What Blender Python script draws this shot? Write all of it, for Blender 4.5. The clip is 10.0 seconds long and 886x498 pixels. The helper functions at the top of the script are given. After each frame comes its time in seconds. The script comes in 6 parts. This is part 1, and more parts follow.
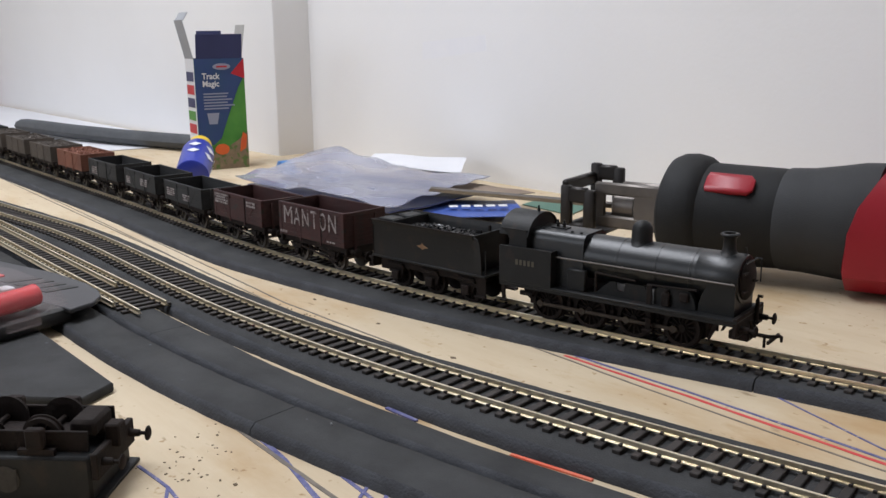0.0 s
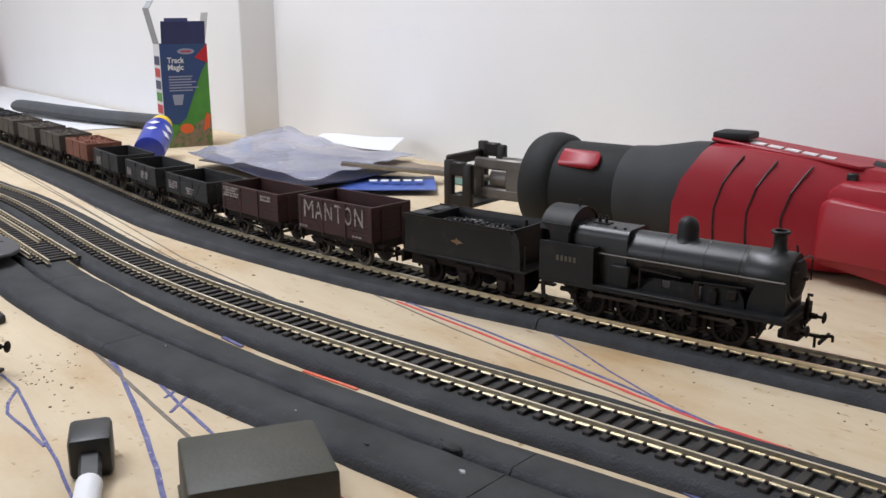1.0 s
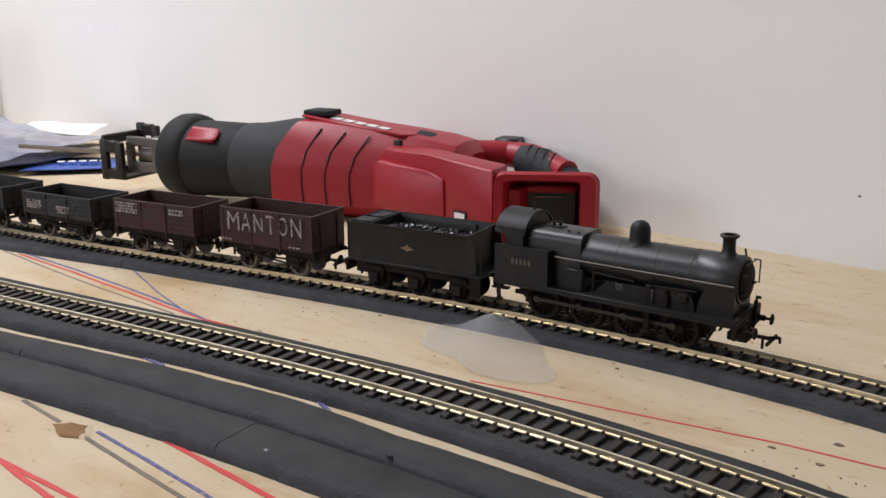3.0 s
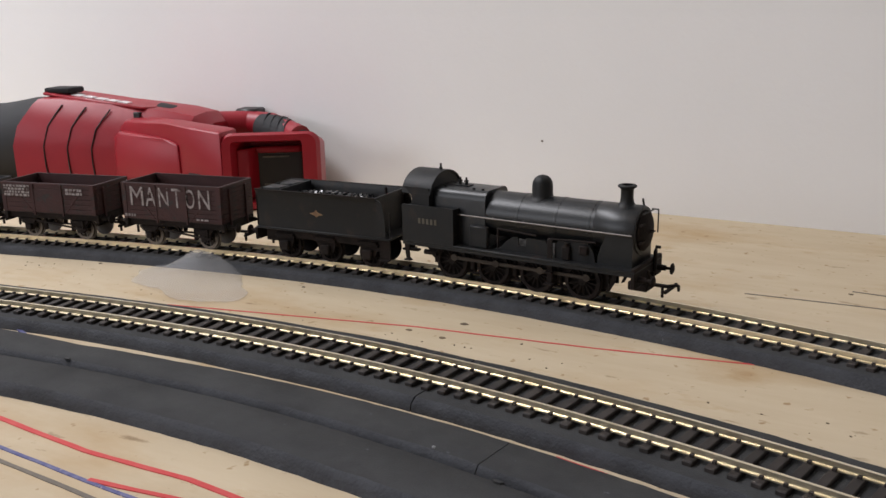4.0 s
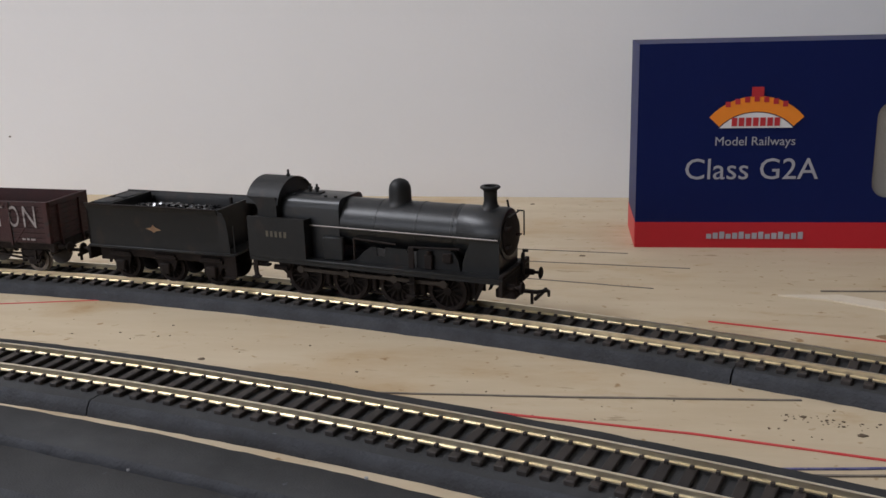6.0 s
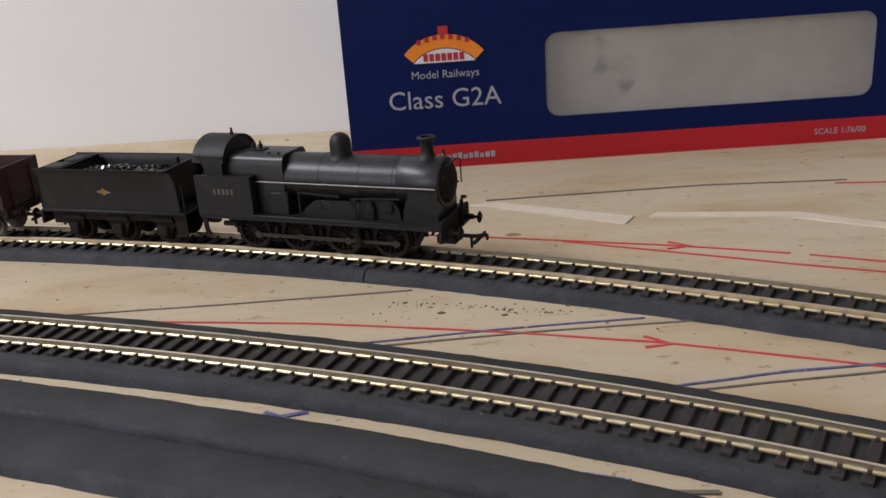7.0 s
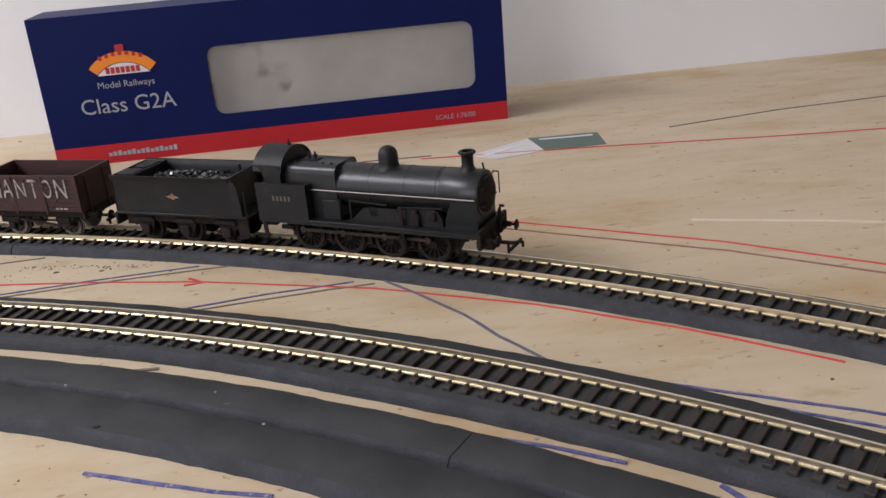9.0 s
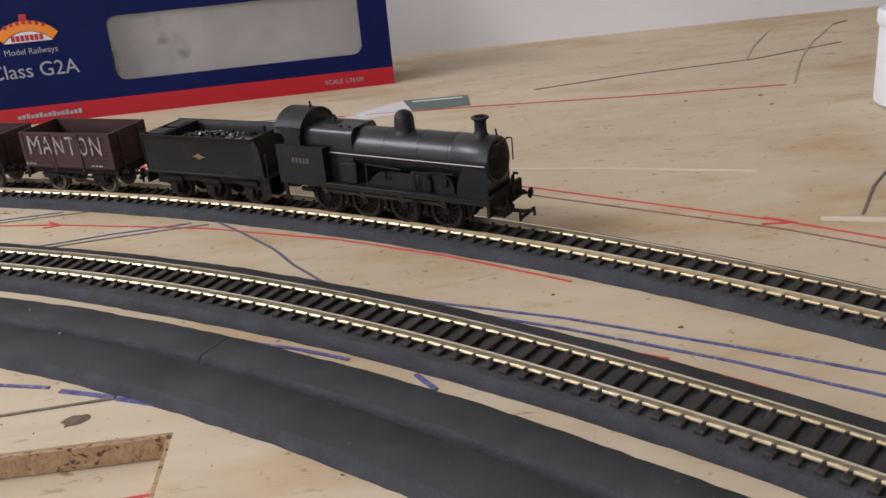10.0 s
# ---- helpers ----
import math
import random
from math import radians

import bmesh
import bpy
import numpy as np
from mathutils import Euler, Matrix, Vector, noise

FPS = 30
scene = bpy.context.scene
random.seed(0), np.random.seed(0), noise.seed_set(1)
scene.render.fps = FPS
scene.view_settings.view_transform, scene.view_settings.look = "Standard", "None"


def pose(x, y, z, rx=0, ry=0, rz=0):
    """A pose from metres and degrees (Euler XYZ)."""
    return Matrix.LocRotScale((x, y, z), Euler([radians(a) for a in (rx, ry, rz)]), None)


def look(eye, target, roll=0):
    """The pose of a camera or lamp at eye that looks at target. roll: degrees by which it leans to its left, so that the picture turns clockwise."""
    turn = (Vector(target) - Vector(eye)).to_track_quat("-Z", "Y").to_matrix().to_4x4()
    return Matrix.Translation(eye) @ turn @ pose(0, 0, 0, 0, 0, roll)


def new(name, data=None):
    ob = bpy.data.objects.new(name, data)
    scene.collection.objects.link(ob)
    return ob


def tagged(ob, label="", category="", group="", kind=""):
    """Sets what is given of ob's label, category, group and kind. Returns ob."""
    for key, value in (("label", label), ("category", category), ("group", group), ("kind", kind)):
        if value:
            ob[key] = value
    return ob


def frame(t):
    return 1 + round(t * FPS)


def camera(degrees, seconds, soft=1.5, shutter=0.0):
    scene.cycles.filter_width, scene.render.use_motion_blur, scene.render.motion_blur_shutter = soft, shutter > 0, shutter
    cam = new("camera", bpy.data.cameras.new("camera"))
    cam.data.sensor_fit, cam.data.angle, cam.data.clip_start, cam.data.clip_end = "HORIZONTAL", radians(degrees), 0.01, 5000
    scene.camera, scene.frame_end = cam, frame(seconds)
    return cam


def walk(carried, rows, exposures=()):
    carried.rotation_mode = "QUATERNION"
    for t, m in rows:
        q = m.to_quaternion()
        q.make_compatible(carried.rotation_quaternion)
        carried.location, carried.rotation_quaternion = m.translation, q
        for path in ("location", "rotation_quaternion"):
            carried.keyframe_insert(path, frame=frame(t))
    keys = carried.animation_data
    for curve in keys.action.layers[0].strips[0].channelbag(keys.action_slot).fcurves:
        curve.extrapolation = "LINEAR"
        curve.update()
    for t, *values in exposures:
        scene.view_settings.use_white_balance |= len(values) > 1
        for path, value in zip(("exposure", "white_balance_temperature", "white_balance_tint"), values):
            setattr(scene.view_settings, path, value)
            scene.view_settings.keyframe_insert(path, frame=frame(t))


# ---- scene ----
cam = camera(50.9, 10.0)

PATH = [
    (0, (-0.427, 0.235, 0.147), (-1.916, 1.49, -0.31), -0.6),
    (0.5, (-0.358, 0.241, 0.145), (-1.861, 1.479, -0.312), -0.5),
    (1, (-0.31, 0.262, 0.149), (-1.833, 1.465, -0.335), -0.3),
    (1.5, (-0.26, 0.277, 0.146), (-1.683, 1.582, -0.376), 0.4),
    (2, (-0.208, 0.272, 0.149), (-1.585, 1.625, -0.373), 0.4),
    (2.5, (-0.162, 0.273, 0.153), (-1.488, 1.678, -0.361), 0.5),
    (3, (-0.11, 0.277, 0.156), (-1.375, 1.742, -0.349), -0.1),
    (3.2, (-0.089, 0.275, 0.155), (-1.313, 1.777, -0.34), -0.0),
    (4.3, (0.01, 0.261, 0.13), (-0.896, 1.971, -0.376), -1.2),
    (4.5, (0.024, 0.258, 0.127), (-0.856, 1.984, -0.37), -1.1),
    (5, (0.058, 0.254, 0.133), (-0.753, 2.017, -0.353), -1.5),
    (5.5, (0.109, 0.251, 0.126), (-0.461, 2.108, -0.351), -1.2),
    (5.7, (0.123, 0.244, 0.128), (-0.329, 2.131, -0.356), -1.2),
    (6.8, (0.241, 0.177, 0.147), (0.103, 2.067, -0.493), -3.7),
    (7, (0.255, 0.17, 0.147), (0.157, 2.051, -0.524), -4.1),
    (7.5, (0.304, 0.151, 0.157), (0.271, 1.939, -0.748), -5.3),
    (8, (0.341, 0.114, 0.156), (0.396, 1.932, -0.676), -6.5),
    (8.5, (0.374, 0.075, 0.162), (0.548, 1.925, -0.579), -5.8),
    (9, (0.408, 0.034, 0.173), (0.534, 1.894, -0.551), -5.0),
    (9.5, (0.462, 0.002, 0.17), (0.586, 1.841, -0.605), -5.1),
    (10, (0.496, -0.03, 0.167), (0.609, 1.815, -0.599), -5.3),
]
EXPOSURES = [(0, -0.38, 6150, 10), (0.8, -0.26, 6150, 10), (2, -0.02, 6200, 11), (3, -0.10, 6350, 11), (4.5, -0.07, 6400, 12), (5.5, -0.08, 6200, 11), (7, 0.25, 6250, 14), (7.5, 0.44, 6700, 15), (8, 0.56, 6720, 15), (8.5, 0.57, 6250, 15), (10, 0.64, 6230, 14)]
walk(cam, [(t, look(e, g, r)) for t, e, g, r in PATH], EXPOSURES)

# ---------------------------------------------------------------- light
world = bpy.data.worlds.new("room_air")
scene.world = world
world.use_nodes = True
world.node_tree.nodes["Background"].inputs[0].default_value = (0.80, 0.86, 1.0, 1)
world.node_tree.nodes["Background"].inputs[1].default_value = 0.25


def area_lamp(name, eye, target, sx, sy, watts, colour):
    data = bpy.data.lights.new(name, "AREA")
    data.shape, data.size, data.size_y, data.energy, data.color = "RECTANGLE", sx, sy, watts, colour
    ob = new(name, data)
    ob.matrix_world = look(eye, target)
    return ob


area_lamp("ceiling_tube_light", (-1.30, 0.25, 1.46), (-1.20, 0.30, 0.0), 1.3, 0.35, 31, (0.97, 0.97, 1.0))
area_lamp("window_light", (-2.0, -2.18, 0.80), (-1.9, 0.6, 0.60), 1.8, 0.8, 21, (0.93, 0.95, 1.0))


# ---------------------------------------------------------------- materials
def material(name, colour, rough=0.6, metal=0.0, second=None, scale=40.0, amount=0.5, bump=0.0, bump_scale=400.0,
             fine=None, alpha=None, spec=0.5, transmission=0.0, coat=0.0, emission=None, per_object=0.0, detail=6.0, stretch=None):
    m = bpy.data.materials.new(name)
    m.use_nodes = True
    nt = m.node_tree
    p = nt.nodes["Principled BSDF"]
    p.inputs["Roughness"].default_value = rough
    p.inputs["Metallic"].default_value = metal
    p.inputs["Specular IOR Level"].default_value = spec
    p.inputs["Transmission Weight"].default_value = transmission
    p.inputs["Coat Weight"].default_value = coat
    p.inputs["Base Color"].default_value = (*colour, 1)
    co = nt.nodes.new("ShaderNodeTexCoord")
    vec = co.outputs["Object"]
    if stretch:
        mp = nt.nodes.new("ShaderNodeMapping")
        mp.inputs["Scale"].default_value = stretch
        nt.links.new(vec, mp.inputs["Vector"])
        vec = mp.outputs["Vector"]
    out = None
    if second:
        n = nt.nodes.new("ShaderNodeTexNoise")
        n.inputs["Scale"].default_value, n.inputs["Detail"].default_value = scale, detail
        n.inputs["Roughness"].default_value = 0.65
        nt.links.new(vec, n.inputs["Vector"])
        r = nt.nodes.new("ShaderNodeValToRGB")
        r.color_ramp.elements[0].position, r.color_ramp.elements[1].position = 0.5 - 0.25 * amount, 0.5 + 0.3
        r.color_ramp.elements[0].color, r.color_ramp.elements[1].color = (*colour, 1), (*second, 1)
        nt.links.new(n.outputs["Fac"], r.inputs["Fac"])
        out = r.outputs["Color"]
    if fine:
        n2 = nt.nodes.new("ShaderNodeTexNoise")
        n2.inputs["Scale"].default_value, n2.inputs["Detail"].default_value = fine[1], 3.0
        nt.links.new(vec, n2.inputs["Vector"])
        r2 = nt.nodes.new("ShaderNodeValToRGB")
        r2.color_ramp.elements[0].position, r2.color_ramp.elements[1].position = fine[2], fine[2] + 0.08
        r2.color_ramp.elements[0].color, r2.color_ramp.elements[1].color = (0, 0, 0, 1), (1, 1, 1, 1)
        nt.links.new(n2.outputs["Fac"], r2.inputs["Fac"])
        mx = nt.nodes.new("ShaderNodeMix")
        mx.data_type = "RGBA"
        nt.links.new(r2.outputs["Color"], mx.inputs["Factor"])
        if out:
            nt.links.new(out, mx.inputs["A"])
        else:
            mx.inputs["A"].default_value = (*colour, 1)
        mx.inputs["B"].default_value = (*fine[0], 1)
        out = mx.outputs["Result"]
    if per_object:
        oi = nt.nodes.new("ShaderNodeObjectInfo")
        mr = nt.nodes.new("ShaderNodeMapRange")
        mr.inputs["To Min"].default_value, mr.inputs["To Max"].default_value = 1 - per_object, 1 + per_object
        nt.links.new(oi.outputs["Random"], mr.inputs["Value"])
        hs = nt.nodes.new("ShaderNodeHueSaturation")
        if out:
            nt.links.new(out, hs.inputs["Color"])
        else:
            hs.inputs["Color"].default_value = (*colour, 1)
        nt.links.new(mr.outputs["Result"], hs.inputs["Value"])
        out = hs.outputs["Color"]
    if out:
        nt.links.new(out, p.inputs["Base Color"])
    if bump:
        nb = nt.nodes.new("ShaderNodeTexNoise")
        nb.inputs["Scale"].default_value, nb.inputs["Detail"].default_value = bump_scale, 4.0
        nt.links.new(vec, nb.inputs["Vector"])
        b = nt.nodes.new("ShaderNodeBump")
        b.inputs["Strength"].default_value, b.inputs["Distance"].default_value = bump, 0.001
        nt.links.new(nb.outputs["Fac"], b.inputs["Height"])
        nt.links.new(b.outputs["Normal"], p.inputs["Normal"])
    if alpha is not None:
        p.inputs["Alpha"].default_value = alpha
    if emission:
        p.inputs["Emission Color"].default_value, p.inputs["Emission Strength"].default_value = (*emission[0], 1), emission[1]
    return m


def plywood_material():
    m = bpy.data.materials.new("plywood")
    m.use_nodes = True
    nt = m.node_tree
    p = nt.nodes["Principled BSDF"]
    p.inputs["Roughness"].default_value = 0.72
    co = nt.nodes.new("ShaderNodeTexCoord")

    def layer(scale, stretch, lo, hi, a, b, detail=5.0):
        mp = nt.nodes.new("ShaderNodeMapping")
        mp.inputs["Scale"].default_value = stretch
        nt.links.new(co.outputs["Object"], mp.inputs["Vector"])
        n = nt.nodes.new("ShaderNodeTexNoise")
        n.inputs["Scale"].default_value, n.inputs["Detail"].default_value, n.inputs["Roughness"].default_value = scale, detail, 0.6
        nt.links.new(mp.outputs["Vector"], n.inputs["Vector"])
        r = nt.nodes.new("ShaderNodeValToRGB")
        r.color_ramp.elements[0].position, r.color_ramp.elements[1].position = lo, hi
        r.color_ramp.elements[0].color, r.color_ramp.elements[1].color = (*a, 1), (*b, 1)
        nt.links.new(n.outputs["Fac"], r.inputs["Fac"])
        return r.outputs["Color"], n.outputs["Fac"]

    def times(a, b):
        x = nt.nodes.new("ShaderNodeMix")
        x.data_type, x.blend_type = "RGBA", "MULTIPLY"
        x.inputs["Factor"].default_value = 1.0
        nt.links.new(a, x.inputs["A"])
        nt.links.new(b, x.inputs["B"])
        return x.outputs["Result"]

    broad, _ = layer(2.2, (1, 1.6, 1), 0.35, 0.70, (0.55, 0.45, 0.305), (0.62, 0.52, 0.37))
    grain, gf = layer(14, (1, 5, 1), 0.36, 0.64, (0.93, 0.905, 0.875), (1, 1, 1))
    blotch, _ = layer(28, (1, 1.8, 1), 0.60, 0.74, (1, 1, 1), (0.84, 0.75, 0.62))
    fleck, _ = layer(170, (1, 1, 1), 0.66, 0.74, (1, 1, 1), (0.62, 0.50, 0.36), 2.0)
    stain, _ = layer(7.5, (1, 2.0, 1), 0.50, 0.72, (1, 1, 1), (0.80, 0.66, 0.48), 7.0)
    smudge, _ = layer(46, (1, 3.2, 1), 0.635, 0.72, (1, 1, 1), (0.56, 0.50, 0.43), 6.0)
    nt.links.new(times(times(times(times(times(broad, grain), blotch), fleck), stain), smudge), p.inputs["Base Color"])
    b = nt.nodes.new("ShaderNodeBump")
    b.inputs["Strength"].default_value, b.inputs["Distance"].default_value = 0.25, 0.001
    nt.links.new(gf, b.inputs["Height"])
    nt.links.new(b.outputs["Normal"], p.inputs["Normal"])
    return m


plywood = plywood_material()
wall_paint = material("wall_paint", (0.86, 0.85, 0.845), 0.85, 0, (0.82, 0.81, 0.80), 3, 0.8, 0.12, 300)
ceiling_paint = material("ceiling_paint", (0.8, 0.8, 0.8), 0.9, 0, (0.76, 0.76, 0.75), 2)
floor_cover = material("floor_cover", (0.16, 0.13, 0.11), 0.8, 0, (0.22, 0.18, 0.15), 8)
foam = material("painted_foam", (0.0265, 0.027, 0.0275), 0.80, 0, (0.058, 0.059, 0.060), 34, 0.95, 0.28, 1400, ((0.11, 0.12, 0.14), 230, 0.72), spec=0.25)
foam_edge = material("foam_edge", (0.030, 0.0315, 0.036), 0.92, 0, (0.060, 0.063, 0.072), 70, 0.6, 0.6, 900)
rail_metal = material("rail_nickel_silver", (0.95, 0.865, 0.68), 0.31, 1.0, (0.84, 0.73, 0.51), 60, 0.8)
sleeper_plastic = material("sleeper_plastic", (0.016, 0.012, 0.011), 0.7, 0, (0.034, 0.026, 0.022), 90, 0.8, per_object=0.3)
black_weathered = material("weathered_black", (0.0045, 0.0055, 0.0065), 0.55, 0, (0.011, 0.0105, 0.010), 55, 0.8, 0.1, 700, ((0.017, 0.012, 0.010), 120, 0.60), spec=0.36)
black_gloss = material("boiler_black", (0.005, 0.0065, 0.008), 0.36, 0, (0.011, 0.012, 0.013), 60, 0.8, 0.05, 500, ((0.014, 0.012, 0.011), 140, 0.60))
frame_grime = material("underframe_grime", (0.008, 0.0062, 0.0055), 0.8, 0, (0.024, 0.015, 0.012), 120, 0.9, 0.25, 900, spec=0.25)
coal = material("coal", (0.010, 0.010, 0.011), 0.22, 0, (0.03, 0.03, 0.033), 300, 0.8, spec=0.8)
rod_steel = material("rod_steel", (0.060, 0.050, 0.042), 0.5, 0.6, (0.03, 0.024, 0.02), 150)
wheel_steel = material("wheel_steel", (0.20, 0.18, 0.16), 0.45, 0.9, (0.10, 0.08, 0.07), 150)
wagon_red = material("wagon_bauxite_red", (0.050, 0.012, 0.011), 0.72, 0, (0.026, 0.010, 0.0095), 70, 0.9, 0.25, 800, ((0.022, 0.016, 0.015), 160, 0.60))
wagon_black = material("wagon_black", (0.009, 0.010, 0.011), 0.72, 0, (0.024, 0.024, 0.025), 80, 0.9, 0.25, 800)
wagon_rust = material("wagon_rust", (0.22, 0.080, 0.045), 0.8, 0, (0.11, 0.045, 0.03), 60, 0.9, 0.25, 800)
wagon_grey = material("wagon_grey_brown", (0.085, 0.068, 0.055), 0.8, 0, (0.045, 0.036, 0.03), 60, 0.9, 0.25, 800)
wagon_inside = material("wagon_inside", (0.040, 0.028, 0.025), 0.8, 0, (0.02, 0.017, 0.016), 70, 0.9, 0.2, 600)
white_letter = material("worn_white_lettering", (0.36, 0.33, 0.32), 0.8, 0, (0.07, 0.03, 0.028), 420, 0.4, fine=((0.040, 0.014, 0.013), 260, 0.565))
crest_gold = material("crest_gold", (0.27, 0.17, 0.08), 0.6, 0, (0.14, 0.06, 0.03), 500, 0.9)
number_paint = material("number_paint", (0.085, 0.072, 0.05), 0.7, 0, (0.10, 0.09, 0.07), 300)
rubber = material("grey_rubber", (0.010, 0.0105, 0.011), 0.65, 0, (0.015, 0.0155, 0.0165), 20, 0.9, 0.25, 1500, spec=0.3)
rubber_grey = material("pale_grey_rubber", (0.030, 0.031, 0.033), 0.7, 0, (0.042, 0.043, 0.045), 18, 0.9, 0.25, 1500, spec=0.3)
shoe_steel = material("blackened_steel", (0.020, 0.018, 0.017), 0.45, 0.5, (0.035, 0.030, 0.027), 60, 0.9)
tool_red = material("tool_red_plastic", (0.33, 0.008, 0.020), 0.42, 0, (0.28, 0.007, 0.017), 12, 0.9, 0.08, 1500)
tool_black = material("tool_black_plastic", (0.012, 0.012, 0.013), 0.45, 0, (0.02, 0.02, 0.02), 30)
steel = material("saw_steel", (0.20, 0.18, 0.165), 0.45, 0.8, (0.11, 0.10, 0.09), 40, 0.9)
tool_white = material("white_print", (0.70, 0.66, 0.66), 0.5)
box_blue = material("box_blue_card", (0.0045, 0.010, 0.070), 0.45, 0, (0.006, 0.013, 0.085), 10, 0.9, spec=0.12)
box_red = material("box_red_card", (0.50, 0.008, 0.020), 0.4, 0, (0.44, 0.008, 0.018), 10)
box_inside = material("card_inside", (0.48, 0.46, 0.43), 0.9, 0, (0.40, 0.38, 0.36), 20)
film_clear = material("clear_film", (0.8, 0.8, 0.8), 0.16, 0, bump=0.5, bump_scale=40, alpha=0.13, spec=0.8)
foam_tray = material("packing_foam", (0.58, 0.53, 0.45), 0.8, 0, (0.30, 0.265, 0.22), 16, 0.9, 0.6, 90, ((0.09, 0.085, 0.08), 30, 0.64))
print_white = material("printed_white", (0.72, 0.72, 0.74), 0.5)
print_silver = material("printed_silver", (0.36, 0.36, 0.40), 0.45)
print_grey = material("printed_grey_text", (0.30, 0.32, 0.42), 0.5)
logo_orange = material("logo_orange", (0.85, 0.25, 0.015), 0.45)
logo_red = material("logo_red", (0.45, 0.02, 0.03), 0.45)
ink_blue = material("blue_felt_pen", (0.045, 0.05, 0.19), 0.7, 0, (0.20, 0.20, 0.34), 220, 0.7, fine=((0.36, 0.32, 0.34), 500, 0.62))
ink_red = material("red_felt_pen", (0.56, 0.03, 0.035), 0.7, 0, (0.60, 0.10, 0.09), 90, 0.8)
ink_orange = material("orange_felt_pen", (0.72, 0.075, 0.03), 0.7, 0, (0.70, 0.26, 0.16), 120, 0.8)
smudge_grey = material("rubbed_pencil", (0.42, 0.36, 0.27), 0.85, 0, (0.52, 0.44, 0.32), 160, 0.6)
pencil_blue = material("faded_blue_pen", (0.085, 0.09, 0.13), 0.8, 0, (0.16, 0.16, 0.20), 150, 0.8)
pencil_red = material("dull_red_pencil", (0.20, 0.08, 0.065), 0.8, 0, (0.36, 0.20, 0.16), 150, 0.8)
pencil = material("pencil_line", (0.12, 0.105, 0.09), 0.8, 0, (0.24, 0.20, 0.16), 150, 0.8)
mark_dark = material("dark_mark", (0.10, 0.07, 0.045), 0.9, 0, (0.22, 0.16, 0.10), 200)


# ---------------------------------------------------------------- mesh tools: geometry is (verts, faces)
def B(x0, x1, y0, y1, z0, z1, b=0.0, seg=1):
    v = [(x, y, z) for x in (x0, x1) for y in (y0, y1) for z in (z0, z1)]
    f = [(0, 1, 3, 2), (4, 6, 7, 5), (0, 4, 5, 1), (2, 3, 7, 6), (0, 2, 6, 4), (1, 5, 7, 3)]
    return bevelled((v, f), b, seg) if b else (v, f)


def bevelled(g, b, seg=1):
    bm = bmesh.new()
    vs = [bm.verts.new(p) for p in g[0]]
    for f in g[1]:
        bm.faces.new([vs[i] for i in f])
    bmesh.ops.bevel(bm, geom=list(bm.edges), offset=b, segments=seg, affect="EDGES", profile=0.5, clamp_overlap=True)
    bm.verts.index_update()
    out = ([tuple(v.co) for v in bm.verts], [tuple(v.index for v in f.verts) for f in bm.faces])
    bm.free()
    return out


def lathe(profile, n=24, origin=(0, 0, 0), axis="z"):
    """Turns (radius, height) pairs round an axis."""
    v, f = [], []
    for r, h in profile:
        for i in range(n):
            a = 2 * math.pi * i / n
            c, s = r * math.cos(a), r * math.sin(a)
            p = (c, s, h) if axis == "z" else (h, c, s) if axis == "x" else (c, h, s)
            v.append((p[0] + origin[0], p[1] + origin[1], p[2] + origin[2]))
    for k in range(len(profile) - 1):
        for i in range(n):
            a, b = k * n + i, k * n + (i + 1) % n
            f.append((a, b, b + n, a + n))
    if profile[0][0] > 1e-7:
        f.append(tuple(range(n - 1, -1, -1)))
    if profile[-1][0] > 1e-7:
        f.append(tuple(range((len(profile) - 1) * n, len(profile) * n)))
    return v, f


def rod(p, q, r, n=8, r2=None):
    p, q = Vector(p), Vector(q)
    d = (q - p)
    m = d.to_track_quat("Z", "Y").to_matrix()
    v, f = lathe([(r, 0), (r if r2 is None else r2, d.length)], n)
    return [tuple(m @ Vector(a) + p) for a in v], f


def prism(poly, axis, a, b):
    """A polygon of (u, v) pairs drawn out along an axis from a to b."""
    def put(u, w, t):
        return (t, u, w) if axis == "x" else (u, t, w) if axis == "y" else (u, w, t)
    n = len(poly)
    v = [put(u, w, a) for u, w in poly] + [put(u, w, b) for u, w in poly]
    f = [tuple(range(n - 1, -1, -1)), tuple(range(n, 2 * n))] + [(i, (i + 1) % n, (i + 1) % n + n, i + n) for i in range(n)]
    return v, f


def loft(rings, caps=True):
    """Skins closed rings of equal count."""
    n = len(rings[0])
    v = [p for r in rings for p in r]
    f = []
    for k in range(len(rings) - 1):
        for i in range(n):
            a, b = k * n + i, k * n + (i + 1) % n
            f.append((a, b, b + n, a + n))
    if caps:
        f += [tuple(range(n - 1, -1, -1)), tuple(range((len(rings) - 1) * n, len(rings) * n))]
    return v, f


def cat(*gs):
    v, f = [], []
    for g in gs:
        k = len(v)
        v += list(g[0])
        f += [tuple(i + k for i in q) for q in g[1]]
    return v, f


def moved(g, m):
    return [tuple(m @ Vector(p)) for p in g[0]], g[1]


def mesh_of(name, g, mat, smooth=True, angle=40):
    me = bpy.data.meshes.new(name)
    me.from_pydata(g[0], [], g[1])
    bm = bmesh.new()
    bm.from_mesh(me)
    bmesh.ops.recalc_face_normals(bm, faces=list(bm.faces))
    bm.to_mesh(me)
    bm.free()
    for m in mat if isinstance(mat, (list, tuple)) else [mat]:
        me.materials.append(m)
    if smooth:
        me.polygons.foreach_set("use_smooth", [True] * len(me.polygons))
        me.set_sharp_from_angle(angle=radians(angle))
    return me


